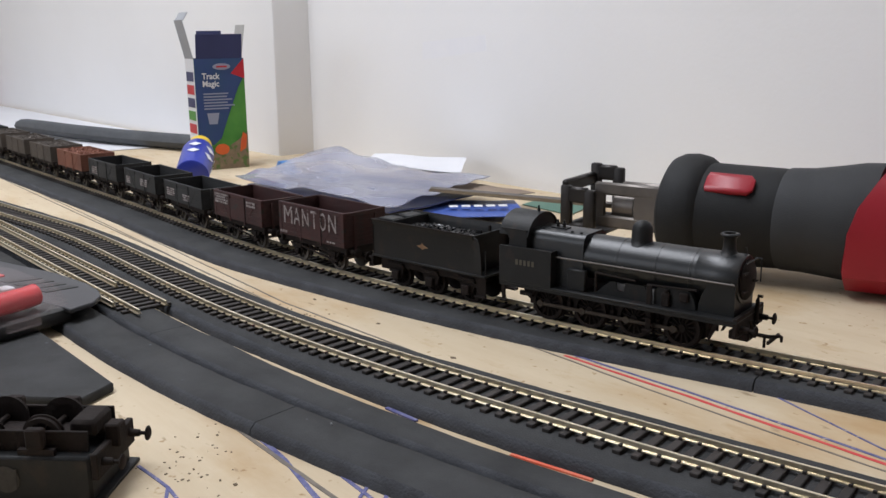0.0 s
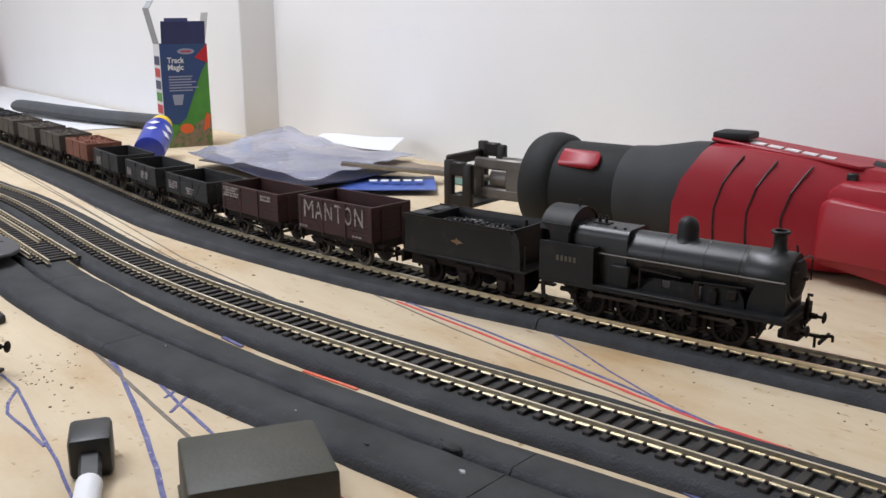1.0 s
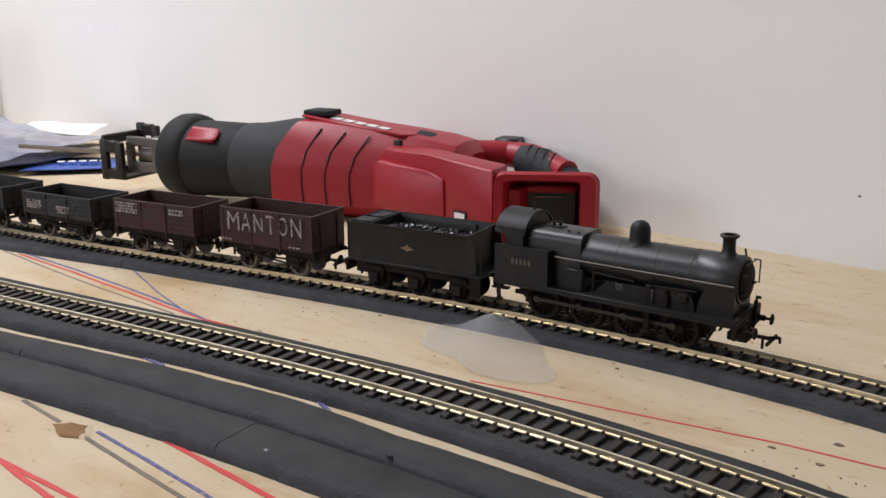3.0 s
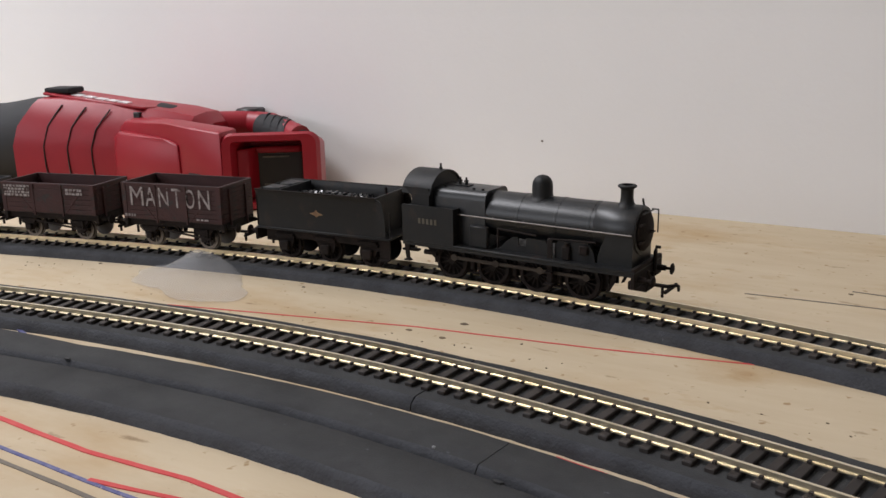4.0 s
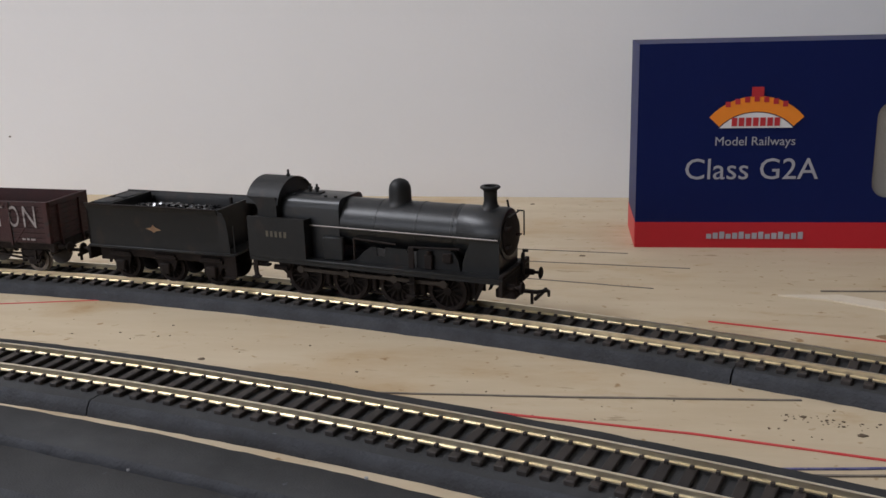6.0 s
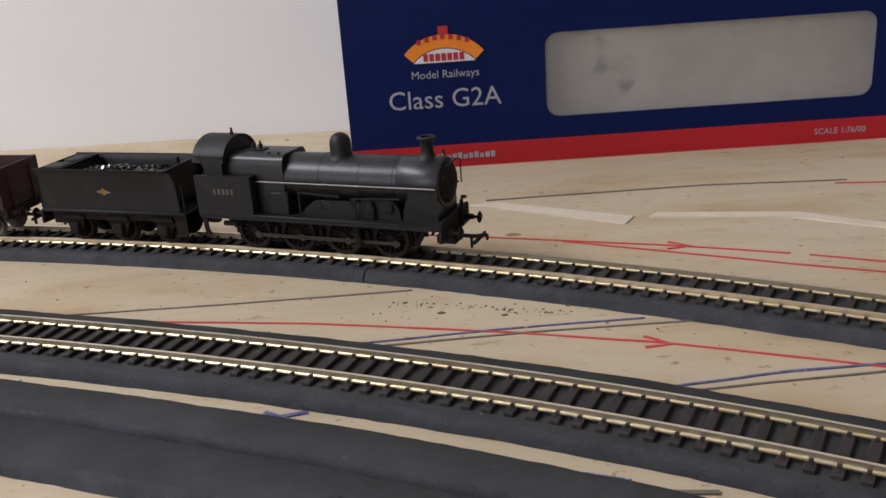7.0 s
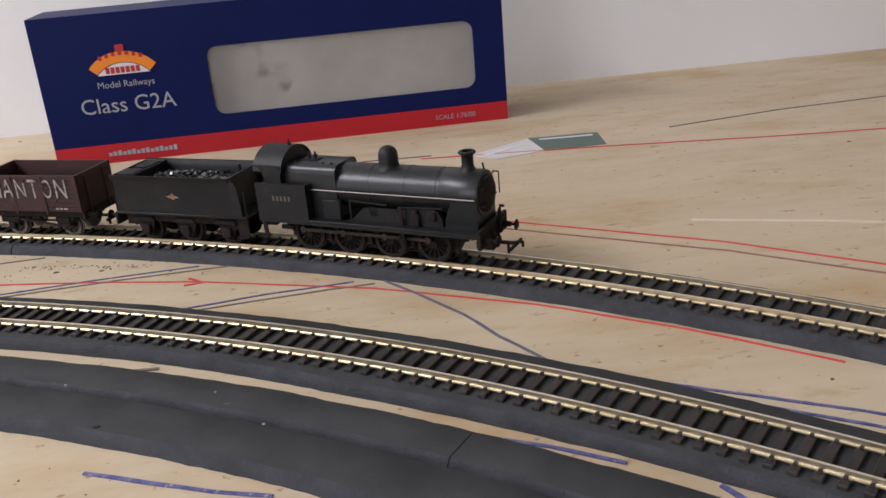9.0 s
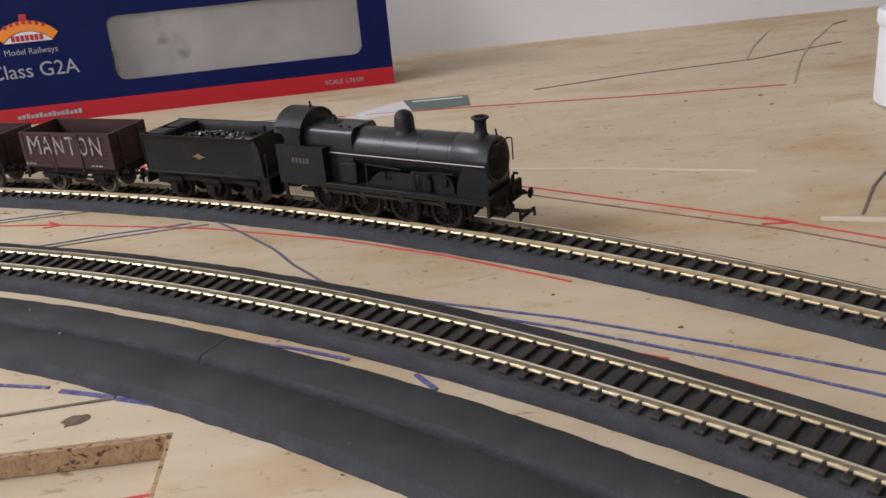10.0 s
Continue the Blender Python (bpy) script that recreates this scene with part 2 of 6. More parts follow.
def part(name, g, mat, parent=None, label="", smooth=True, angle=40, m=None):
    ob = new(name, mesh_of(name, g, mat, smooth, angle))
    if parent is not None:
        ob.parent = parent
    if m is not None:
        ob.matrix_local = m
    if label:
        tagged(ob, label)
    return ob


def thing(name, m, label, category, group="", kind=""):
    ob = new(name)
    ob.empty_display_size = 0.01
    ob.matrix_world = m
    return tagged(ob, label, category, group, kind)


def lettering(text, size, depth=0.0002, bold=0.0, align="LEFT"):
    """Words as geometry in the x-y plane, facing +z."""
    cu = bpy.data.curves.new("words", "FONT")
    cu.body, cu.size, cu.extrude, cu.offset, cu.align_x, cu.resolution_u = text, size, depth / 2, bold, align, 3
    ob = bpy.data.objects.new("words", cu)
    me = bpy.data.meshes.new_from_object(ob)
    g = ([tuple(v.co) for v in me.vertices], [tuple(p.vertices) for p in me.polygons])
    bpy.data.objects.remove(ob)
    bpy.data.meshes.remove(me)
    bpy.data.curves.remove(cu)
    return g


# ---------------------------------------------------------------- the two curved lines
FOAM_H, SLEEPER_TOP, RAIL_TOP = 0.0050, 0.0066, 0.0092


def line_of(x, y, heading, bends, length=2.2, step=0.005):
    """Samples (s, x, y, heading) of a line with the given bend at even steps, drawn out straight at both ends."""
    knots = np.linspace(0, length, len(bends))
    S = np.arange(0, length + step / 2, step)
    K = np.interp(S, knots, bends)
    th = heading + np.concatenate([[0], np.cumsum((K[1:] + K[:-1]) / 2 * step)])
    X = x + np.concatenate([[0], np.cumsum((np.cos(th[1:]) + np.cos(th[:-1])) / 2 * step)])
    Y = y + np.concatenate([[0], np.cumsum((np.sin(th[1:]) + np.sin(th[:-1])) / 2 * step)])
    back = np.arange(-1.3, 0, step)
    on = np.arange(length + step, length + 0.5, step)
    return (np.concatenate([back, S, on]),
            np.concatenate([X[0] + back * math.cos(th[0]), X, X[-1] + (on - length) * math.cos(th[-1])]),
            np.concatenate([Y[0] + back * math.sin(th[0]), Y, Y[-1] + (on - length) * math.sin(th[-1])]),
            np.concatenate([np.full(len(back), th[0]), th, np.full(len(on), th[-1])]))


FRONT = line_of(-1.1505, 0.452, 0.0983, (-1.4138, 1.0582, -0.0384, -1.3238, -0.4361, -1.1273, -0.7833, -0.4392))
BACK = line_of(-1.2214, 0.5421, -0.0042, (-0.4733, 0.8921, 0.1855, -1.2564, -0.6288, -0.7572, -0.9427, -1.1019))


def at(line, s, d=0.0):
    S, X, Y, T = line
    x, y, t = np.interp(s, S, X), np.interp(s, S, Y), np.interp(s, S, T)
    return x - d * math.sin(t), y + d * math.cos(t), t


def sweep(line, s0, s1, section, step=0.01):
    """A section of (offset, height) pairs drawn along a line; an offset may be a function of s."""
    rings = []
    for s in np.linspace(s0, s1, max(2, int(round((s1 - s0) / step)) + 1)):
        ring = []
        for d, z in section:
            x, y, _ = at(line, s, d(s) if callable(d) else d)
            ring.append((x, y, z))
        rings.append(ring)
    return loft(rings)


def steps(*pairs):
    return lambda s: float(np.interp(s, [p[0] for p in pairs], [p[1] for p in pairs]))


# ---------------------------------------------------------------- room and board
WALL_Y = 0.862
CUT = (0.300, 0.4175, 0.10, 0.2415)     # opening sawn into the board


def setting():
    x0, x1, y0, y1 = -3.3, 2.6, -0.35, WALL_Y + 0.004
    xs, ys = (x0, CUT[0], CUT[1], x1), (y0, CUT[2], CUT[3], y1)
    blocks = [B(xs[i], xs[i + 1], ys[j], ys[j + 1], -0.0088, 0) for i in range(3) for j in range(3) if (i, j) != (1, 1)]
    tagged(part("ground", cat(*blocks), plywood, smooth=False), "pale plywood baseboard with pen marks", "baseboard", kind="structure")
    tagged(part("lower_board", B(CUT[0] - 0.06, CUT[1] + 0.06, CUT[2] - 0.05, CUT[3] + 0.05, -0.030, -0.0090), plywood), "lower plywood panel seen in the opening", "board", kind="structure")
    chip = material("chipboard_edge", (0.33, 0.20, 0.10), 0.9, 0, (0.55, 0.38, 0.22), 260, 0.9, 0.9, 500, ((0.10, 0.055, 0.03), 420, 0.58))
    tagged(part("board_edge", cat(B(CUT[0], CUT[1] - 0.002, CUT[3] - 0.0018, CUT[3] + 0.0005, -0.0086, -0.0006), B(CUT[1] - 0.0018, CUT[1] + 0.0005, CUT[2], CUT[3] - 0.002, -0.0086, -0.0006)), chip, smooth=False), "rough sawn chipboard edge", "edge", kind="structure")
    tagged(part("wall_north", B(-1.42, 2.6, WALL_Y, WALL_Y + 0.1, -0.9, 1.5), wall_paint), "plain white painted plaster wall", "wall", kind="structure")
    tagged(part("wall_pier", B(-3.3, -1.42, WALL_Y - 0.05, WALL_Y + 0.1, -0.9, 1.5, 0.006, 2), wall_paint), "white plastered wall standing slightly forward", "wall", kind="structure")
    tagged(part("wall_west", B(-3.4, -3.3, -2.2, WALL_Y + 0.1, -0.9, 1.5), wall_paint), "plain white painted wall", "wall", kind="structure")
    tagged(part("wall_east", B(2.6, 2.7, -2.2, WALL_Y + 0.1, -0.9, 1.5), wall_paint), "plain white painted wall", "wall", kind="structure")
    wx0, wx1, wz0, wz1 = -2.95, -1.05, 0.38, 1.22
    tagged(part("wall_south", cat(B(-3.4, wx0, -2.3, -2.2, -0.9, 1.5), B(wx1, 2.7, -2.3, -2.2, -0.9, 1.5), B(wx0, wx1, -2.3, -2.2, -0.9, wz0), B(wx0, wx1, -2.3, -2.2, wz1, 1.5)), wall_paint), "plain white wall with a window opening", "wall", kind="structure")
    tagged(part("ceiling", B(-3.4, 2.7, -2.3, WALL_Y + 0.1, 1.5, 1.6), ceiling_paint), "white ceiling", "ceiling", kind="structure")
    tagged(part("floor", B(-3.4, 2.7, -2.3, WALL_Y + 0.1, -1.0, -0.9), floor_cover), "dark floor", "floor", kind="structure")


setting()


def foam_strip(name, line, s0, s1, near, far, label):
    nf = near if callable(near) else (lambda s: near)
    ff = far if callable(far) else (lambda s: far)
    sec = [(lambda s: nf(s), 0.0), (lambda s: nf(s) + 0.0008, FOAM_H * 0.55), (lambda s: nf(s) + 0.0026, FOAM_H),
           (lambda s: ff(s) - 0.0026, FOAM_H), (lambda s: ff(s) - 0.0008, FOAM_H * 0.55), (lambda s: ff(s), 0.0)]
    g = sweep(line, s0, s1, sec, 0.0051)
    # slightly uneven, hand-cut edges
    v = []
    for i, (x, y, z) in enumerate(g[0]):
        k = 0.0004 * noise.noise(Vector((x * 60, y * 60, z * 900))) + 0.0004 * noise.noise(Vector((x * 260, y * 260, z * 500)))
        v.append((x + k, y + k, z + (0.0003 * noise.noise(Vector((x * 25, y * 25, 3))) if z > 0.004 else 0)))
    ob = part(name, (v, g[1]), [foam, foam_edge], angle=70)
    for q in ob.data.polygons:
        q.material_index = 1 if abs(q.normal.z) < 0.75 else 0
    return tagged(ob, label, "foam underlay", "foam roadbed strips")


FN = steps((-1.3, -0.022), (0.36, -0.0225), (0.5, -0.0258), (0.6, -0.0250), (0.7, -0.0200), (0.8, -0.0200), (0.9, -0.0220), (1.2, -0.0210), (1.5, -0.0192), (1.6, -0.0212), (1.85, -0.0172), (2.7, -0.018))
GN = steps((-1.3, -0.0275), (0.34, -0.0275), (0.40, -0.0312), (0.5, -0.0342), (0.6, -0.0342), (0.7, -0.0292), (0.78, -0.0280), (0.83, -0.0318), (0.95, -0.0295), (1.1, -0.0285), (1.2, -0.0292), (1.35, -0.0305), (1.55, -0.0305), (1.85, -0.0295), (2.7, -0.034))
BN = steps((-1.3, -0.034), (0.25, -0.037), (0.35, -0.031), (0.5, -0.026), (0.6, -0.0205), (1.0, -0.0205), (1.6, -0.0180), (2.7, -0.0185))


def roadbed():
    cuts_front = (-1.3, -0.2, 0.983, 1.146, 1.9, 2.6)
    for a, b in zip(cuts_front, cuts_front[1:]):
        foam_strip("foam_underlay", FRONT, a + 0.0003, b - 0.0003, FN, 0.0245, "dark grey painted foam underlay strip beneath the inner track")
    cuts_back = (-1.3, 0.08, 0.600, 1.45, 2.6)
    for a, b in zip(cuts_back, cuts_back[1:]):
        foam_strip("foam_underlay", BACK, a + 0.0003, b - 0.0003, BN, 0.0215, "dark grey painted foam underlay strip beneath the outer track")
    cuts = (-1.3, 0.30, 0.629, 1.031, 1.651, 2.6)
    for a, b in zip(cuts, cuts[1:]):
        foam_strip("foam_underlay", FRONT, a + 0.0002, b - 0.0002, -0.0515, GN, "dark grey painted foam strip with no track on it")
    cuts = (-1.3, 0.42, 0.630, 0.776, 2.6)
    for a, b in zip(cuts, cuts[1:]):
        foam_strip("foam_underlay", FRONT, a + 0.0002, b - 0.0002, -0.0770, -0.0519, "dark grey painted foam strip with a scuffed edge")


roadbed()

PITCH = 0.0071


def sleeper_geo(d=0.0):
    g = [B(-0.00165, 0.00165, -0.0134, 0.0134, FOAM_H - 0.0002, SLEEPER_TOP, 0.0003)]
    for y in (-0.00865, 0.00865):
        for k in (-1, 1):
            g.append(B(-0.0006, 0.0006, y + k * 0.0012 - 0.0006, y + k * 0.0012 + 0.0006, SLEEPER_TOP - 0.0001, SLEEPER_TOP + 0.0009))
    return cat(*g)


RAIL_SECTION = [(-0.0011, 0.0), (-0.0011, 0.0004), (-0.0003, 0.0007), (-0.0003, 0.0017), (-0.00055, 0.0019), (-0.00055, 0.0026),
                (0.00055, 0.0026), (0.00055, 0.0019), (0.0003, 0.0017), (0.0003, 0.0007), (0.0011, 0.0004), (0.0011, 0.0)]


def track(name, line, s0, s1, label):
    t = thing(name, Matrix(), label, "railway track", "running lines")
    for side in (-0.00865, 0.00865):
        part("rail", sweep(line, s0, s1, [(side + d, SLEEPER_TOP + z) for d, z in RAIL_SECTION]), rail_metal, t, "tarnished nickel silver rail", angle=25)
    sl = mesh_of("sleeper", sleeper_geo(), sleeper_plastic, smooth=False)
    rest = []
    count = 0
    for k in range(int((s1 - s0) / PITCH)):
        s = s0 + (k + 0.5) * PITCH
        x, y, th = at(line, s)
        m = pose(x, y, 0, 0, 0, math.degrees(th) + random.uniform(-0.6, 0.6))
        if 0.02 < s < 2.02 and count < 290:
            ob = new("sleeper", sl)
            ob.parent = t
            ob.matrix_local = m
            count += 1
        else:
            rest.append(moved(sleeper_geo(), m))
    tagged(part("far_sleepers", cat(*rest), sleeper_plastic, t, "dark plastic sleepers of the far ends of the line", smooth=False), kind="stuff")
    return t


track("inner_track", FRONT, -1.25, 2.5, "curved model railway track with bare rails on foam")
track("outer_track", BACK, -1.25, 2.5, "curved model railway track carrying the coal train")


# ---------------------------------------------------------------- the train
U = 0.001


def mm(*gs):
    v, f = cat(*gs)
    return [(x * U, y * U, z * U) for x, y, z in v], f


def wheel_geo(radius, k, half_gauge=8.4, spokes=10):
    """One spoked wheel on the side k of its axle."""
    y0, y1 = k * (half_gauge - 1.2), k * (half_gauge + 0.9)
    prof = [(radius - 1.7, y0), (radius + 0.7, y0), (radius + 0.7, y0 + k * 0.5), (radius, y0 + k * 0.7), (radius, y1), (radius - 1.7, y1)]
    g = [lathe(prof + [prof[0]], 28, axis="y"), lathe([(1.9, y0), (1.9, y1 + k * 0.2)], 12, axis="y")]
    for i in range(spokes):
        a = 2 * math.pi * i / spokes
        c, s, ym = math.cos(a), math.sin(a), (y0 + y1) / 2
        g.append(rod((1.5 * c, ym, 1.5 * s), ((radius - 1.2) * c, ym, (radius - 1.2) * s), 0.45, 5))
    return mm(*g)


def wheelset(t, radius, spokes, mat, label):
    """An axle along y, centred on its own middle, that carries two wheels."""
    w = part("wheelset", mm(rod((0, -8.4, 0), (0, 8.4, 0), 1.0, 8)), mat, t, label)
    for k in (-1, 1):
        part("wheel", wheel_geo(radius, k, spokes=spokes), mat, w)
    return w


def buffer_geo(x, y, z, k):
    """A buffer at the end x, pointing along k."""
    return cat(rod((x, y, z), (x + k * 3.6, y, z), 1.5, 10, 1.2), rod((x + k * 3.6, y, z), (x + k * 6.2, y, z), 0.7, 8), lathe([(2.5, x + k * 6.2), (2.6, x + k * 6.6), (1.8, x + k * 7.1)], 14, (0, y, z), "x"))


def hook_geo(x, k, z=9.5):
    """A tension-lock coupling: bar and drop hook."""
    return cat(B(min(x, x + k * 9), max(x, x + k * 9), -1.2, 1.2, z - 0.8, z + 0.2), B(*sorted((x + k * 8.2, x + k * 9.2)), -7, 7, z - 1.6, z - 0.2),
               prism([(x + k * 5, z), (x + k * 11.5, z + 1.4), (x + k * 12.6, z + 0.8), (x + k * 12.6, z - 1.6), (x + k * 11.8, z - 1.6), (x + k * 11.6, z + 0.2), (x + k * 5, z - 1.0)], "y", -0.6, 0.6),
               B(*sorted((x + k * 4.5, x + k * 5.5)), -0.5, 0.5, z - 5.5, z))


WHEELS = []      # (wheelset part, radius, place on its thing)


def add_wheels(t, xs, radius, spokes=10):
    for x in xs:
        w = wheelset(t, radius, spokes, wheel_steel if spokes < 9 else frame_grime, "spoked wheels on an axle")
        WHEELS.append((w, radius * U, x * U))


def locomotive():
    t = thing("steam_locomotive", Matrix(), "weathered black model steam locomotive with eight coupled wheels", "locomotive")
    # running plate with valance, buffer beam
    part("running_plate", mm(B(-109, 11, -16.2, 16.2, 17.0, 18.2, 0.25), B(-109, 10, -16.0, -15.2, 15.6, 17.0), B(-109, 10, 15.2, 16.0, 15.6, 17.0)), black_weathered, t)
    part("buffer_beam", mm(B(9.2, 11, -16, 16, 10.4, 19.4, 0.3), B(3.5, 12.5, -5, 5, 6.6, 10.6, 0.5), rod((11, 0, 14), (13.5, 0, 14), 0.7), B(12.8, 13.6, -0.4, 0.4, 12.2, 15)), frame_grime, t, "grimy buffer beam")
    for y in (-11.4, 11.4):
        part("buffer", mm(buffer_geo(11, y, 14, 1)), frame_grime, t)
    part("coupling", mm(hook_geo(12.6, 1)), frame_grime, t, "dark hook coupling")
    part("vacuum_pipe", mm(rod((11.8, 5.4, 12), (11.8, 5.4, 23), 0.9, 10), lathe([(1.3, 11.6), (1.3, 12.2)], 12, (0, 5.4, 23), "x"), rod((12.2, -3.4, 16), (13.6, -3.4, 11), 0.6, 8), rod((13.6, -3.4, 11), (12.6, -1.2, 9.4), 0.6, 8)), frame_grime, t, "brake hose standing at the buffer beam")
    # boiler, smokebox, chimney, dome
    zc, r = 32.8, 10.7

    def banded(x0, x1, bands):
        prof = [(r, x0)]
        for x in bands:
            prof += [(r, x - 0.6), (r + 0.16, x - 0.5), (r + 0.16, x + 0.5), (r, x + 0.6)]
        return lathe(prof + [(r, x1)], 44, (0, 0, zc), "x")
    part("boiler", mm(banded(-66, -11, (-48.6, -29.5, -13.2))), black_gloss, t, "satin black boiler with bands")
    saddle = [(-8.6, 18), (-8.2, 22), (-7.0, 26), (-5.2, 29.5), (-5.0, 33), (7.6, 33), (7.6, 18)]
    part("smokebox", mm(lathe([(r, -11), (r + 0.15, -10.8), (r + 0.15, 7.2), (r - 0.3, 8.2), (9.3, 8.3)], 44, (0, 0, zc), "x"), prism(saddle, "y", -r, r)), black_gloss, t)
    part("smokebox_door", mm(lathe([(8.9, 8.2), (8.9, 8.9), (7.5, 9.9), (4.0, 10.8), (0.0, 11.1)], 32, (0, 0, zc), "x"), rod((11, 0, zc), (12.6, 0, zc), 0.6), rod((12.3, -2.4, zc + 0.3), (12.3, 2.4, zc - 0.3), 0.35, 6), B(9.4, 10.6, -8.6, -4, zc + 3.4, zc + 4.4), B(9.4, 10.6, -8.6, -4, zc - 4.4, zc - 3.4)), frame_grime, t, "brown rusted smokebox door")
    part("door_rail", mm(rod((10.2, -7, 41.2), (10.2, 6.5, 41.2), 0.32, 6), rod((12.0, 6.5, 31), (12.0, 6.5, 41.2), 0.32, 6), rod((12.0, 6.5, 41.2), (9, 6.5, 41.2), 0.32, 6), rod((7.2, 1.6, 43.4), (6.6, 1.6, 46.4), 0.45, 6), rod((10.8, 8.2, 24), (13.0, 8.2, 24), 0.7, 8)), black_weathered, t)
    part("chimney", mm(lathe([(5.2, 42.2), (4.0, 43.2), (3.1, 44.3), (2.75, 46), (2.75, 50.0), (3.2, 50.6), (4.1, 51.2), (4.15, 51.7), (3.7, 52.1), (2.5, 52.1), (2.4, 46), (0, 46)], 28)), black_weathered, t)
    part("dome", mm(lathe([(6.4, 41.6), (5.2, 42.8), (4.8, 44.0), (4.75, 48.0), (4.45, 49.9), (3.6, 51.5), (2.2, 52.5), (0.8, 52.9), (0, 53.1)], 28, (-41, 0, 0))), black_weathered, t)
    # square-topped firebox
    fb = [(-10.6, 18), (-10.6, 39.6), (-10.1, 41.8), (-9.0, 43.4), (-7.0, 44.2), (7.0, 44.2), (9.0, 43.4), (10.1, 41.8), (10.6, 39.6), (10.6, 18)]
    part("firebox", mm(prism(fb, "x", -94.6, -65.6), prism([(u * 1.025, 18 + (w - 18) * 1.008) for u, w in fb], "x", -66.6, -65.2)), black_gloss, t, "square-shouldered firebox")
    part("safety_valves", mm(*[cat(rod((x, 0, 43.8), (x, 0, 46), 0.8, 8), rod((x, 0, 46), (x, 0, 46.8), 1.1, 8), rod((x, 0, 46.8), (x, 0, 48.2), 0.5, 8)) for x in (-85.4, -82.0)], B(-88, -79.5, -2.4, 2.4, 44.0, 44.7)), black_weathered, t)
    part("washout_plug", mm(*[rod((x, -6.2, 43.9), (x, -6.2, 44.9), 0.7, 8) for x in (-69, -74, -90)]), black_weathered, t)
    part("whistle", mm(rod((-96.6, 0, 50), (-96.6, 0, 54.0), 0.55, 6), rod((-96.6, 0, 51.4), (-96.6, 0, 52.0), 0.9, 8)), black_weathered, t)
    # cab: long low side sheets, a set-in upper side with a curved cut-out, an arched roof
    low = [(-109, 17.6), (-79.6, 17.6), (-79.6, 35.2), (-80.2, 35.6), (-108.4, 35.6), (-109, 35.2)]
    up = [(-94.4, 35.2), (-94.4, 44), (-109.6, 44), (-107.2, 42.6), (-105.2, 40.6), (-104.2, 38.4), (-104.4, 36.4), (-105.4, 35.2)]
    for k in (-1, 1):
        part("cab_side", mm(prism(low, "y", k * 15.8 - 0.35, k * 15.8 + 0.35), prism(up, "y", k * 13.9 - 0.35, k * 13.9 + 0.35), B(-105.6, -79.8, *sorted((k * 13.6, k * 15.6)), 35.0, 35.5), B(-80.2, -79.6, *sorted((k * 10.2, k * 15.6)), 18, 35.4)), black_weathered, t)
    part("number", mm(*[B(-99.4 + i * 2.3, -98.1 + i * 2.3, -16.35, -16.1, 27.0, 29.6) for i in range(5)]), number_paint, t, "worn painted number in plain bars")
    arc = [(14.4 * math.sin(a), 39.6 + 11.4 * math.cos(a)) for a in np.linspace(-1.45, 1.45, 23)]
    inner = [(u * 0.96, w - 0.55) for u, w in reversed(arc)]
    part("cab_roof", mm(prism(arc + inner, "x", -110.2, -93.6)), black_weathered, t, "arched cab roof")
    front = [(-13.8, 18), (13.8, 18), (13.8, 39.0)] + [(u * 0.965, w - 0.4) for u, w in reversed(arc[1:-1])] + [(-13.8, 39.0)]
    part("cab_front", mm(prism(front, "x", -95.2, -94.4)), black_weathered, t)
    part("backhead", mm(B(-98, -95.2, -9, 9, 18, 38, 1.0), rod((-98, -4, 33), (-96, -4, 33), 2, 10), rod((-99, 2, 30), (-96, 3, 36), 0.4, 6), B(-108.6, -98, -13, 13, 17.9, 18.6)), frame_grime, t)
    # handrails, upper frames, boxes and pipes above the running plate
    for k in (-1, 1):
        part("handrail", mm(rod((-79.6, k * 11.7, 32.5), (7.4, k * 11.7, 32.5), 0.42, 6), *[rod((x, k * 10.2, 32.5), (x, k * 11.9, 32.5), 0.5, 6) for x in (-78, -61, -45, -29, -12, 6)]), steel, t, "thin boiler handrail")
        part("side_plate", mm(B(-72.4, -62.6, *sorted((k * 10.6, k * 13.4)), 18.2, 28.4, 0.5)), black_weathered, t)
        if k < 0:
            plate = [(-60.5, 18.1), (-57, 19.4), (-54, 22.4), (-50.5, 25.0), (-47.6, 25.2), (-47.2, 21.4), (-43.6, 21.4), (-43.2, 25.4), (-33.4, 25.4), (-32.2, 22), (-32.2, 18.1)]
            part("upper_frame", mm(prism(plate, "y", -11.2, -10.4)), black_weathered, t)
        part("splasher", mm(prism([(-28.8, 18.1), (-28.8, 24.6), (-27, 26.2), (-22.5, 27.0), (-14.5, 27.0), (-11.8, 25.6), (-10.0, 22.6), (-9.2, 18.1)], "y", *sorted((k * 8.4, k * 11.2)))), black_weathered, t)
        part("sandbox", mm(B(-24.6, -20.8, *sorted((k * 11.2, k * 13.2)), 18.2, 24.6, 0.5), rod((-22.6, k * 12.1, 24.6), (-22.6, k * 12.1, 26.0), 1.2, 10), B(-16.6, -12.4, *sorted((k * 11.2, k * 12.6)), 21.4, 25.6, 0.5)), frame_grime, t)
        part("steam_pipe", mm(rod((-32, k * 11.6, 26.6), (-9, k * 11.6, 27.6), 0.5, 6), rod((-58, k * 11.4, 28.2), (-58, k * 11.4, 19), 0.6, 6), rod((-58, k * 11.4, 28.2), (-38, k * 11.4, 27.2), 0.5, 6)), frame_grime, t)
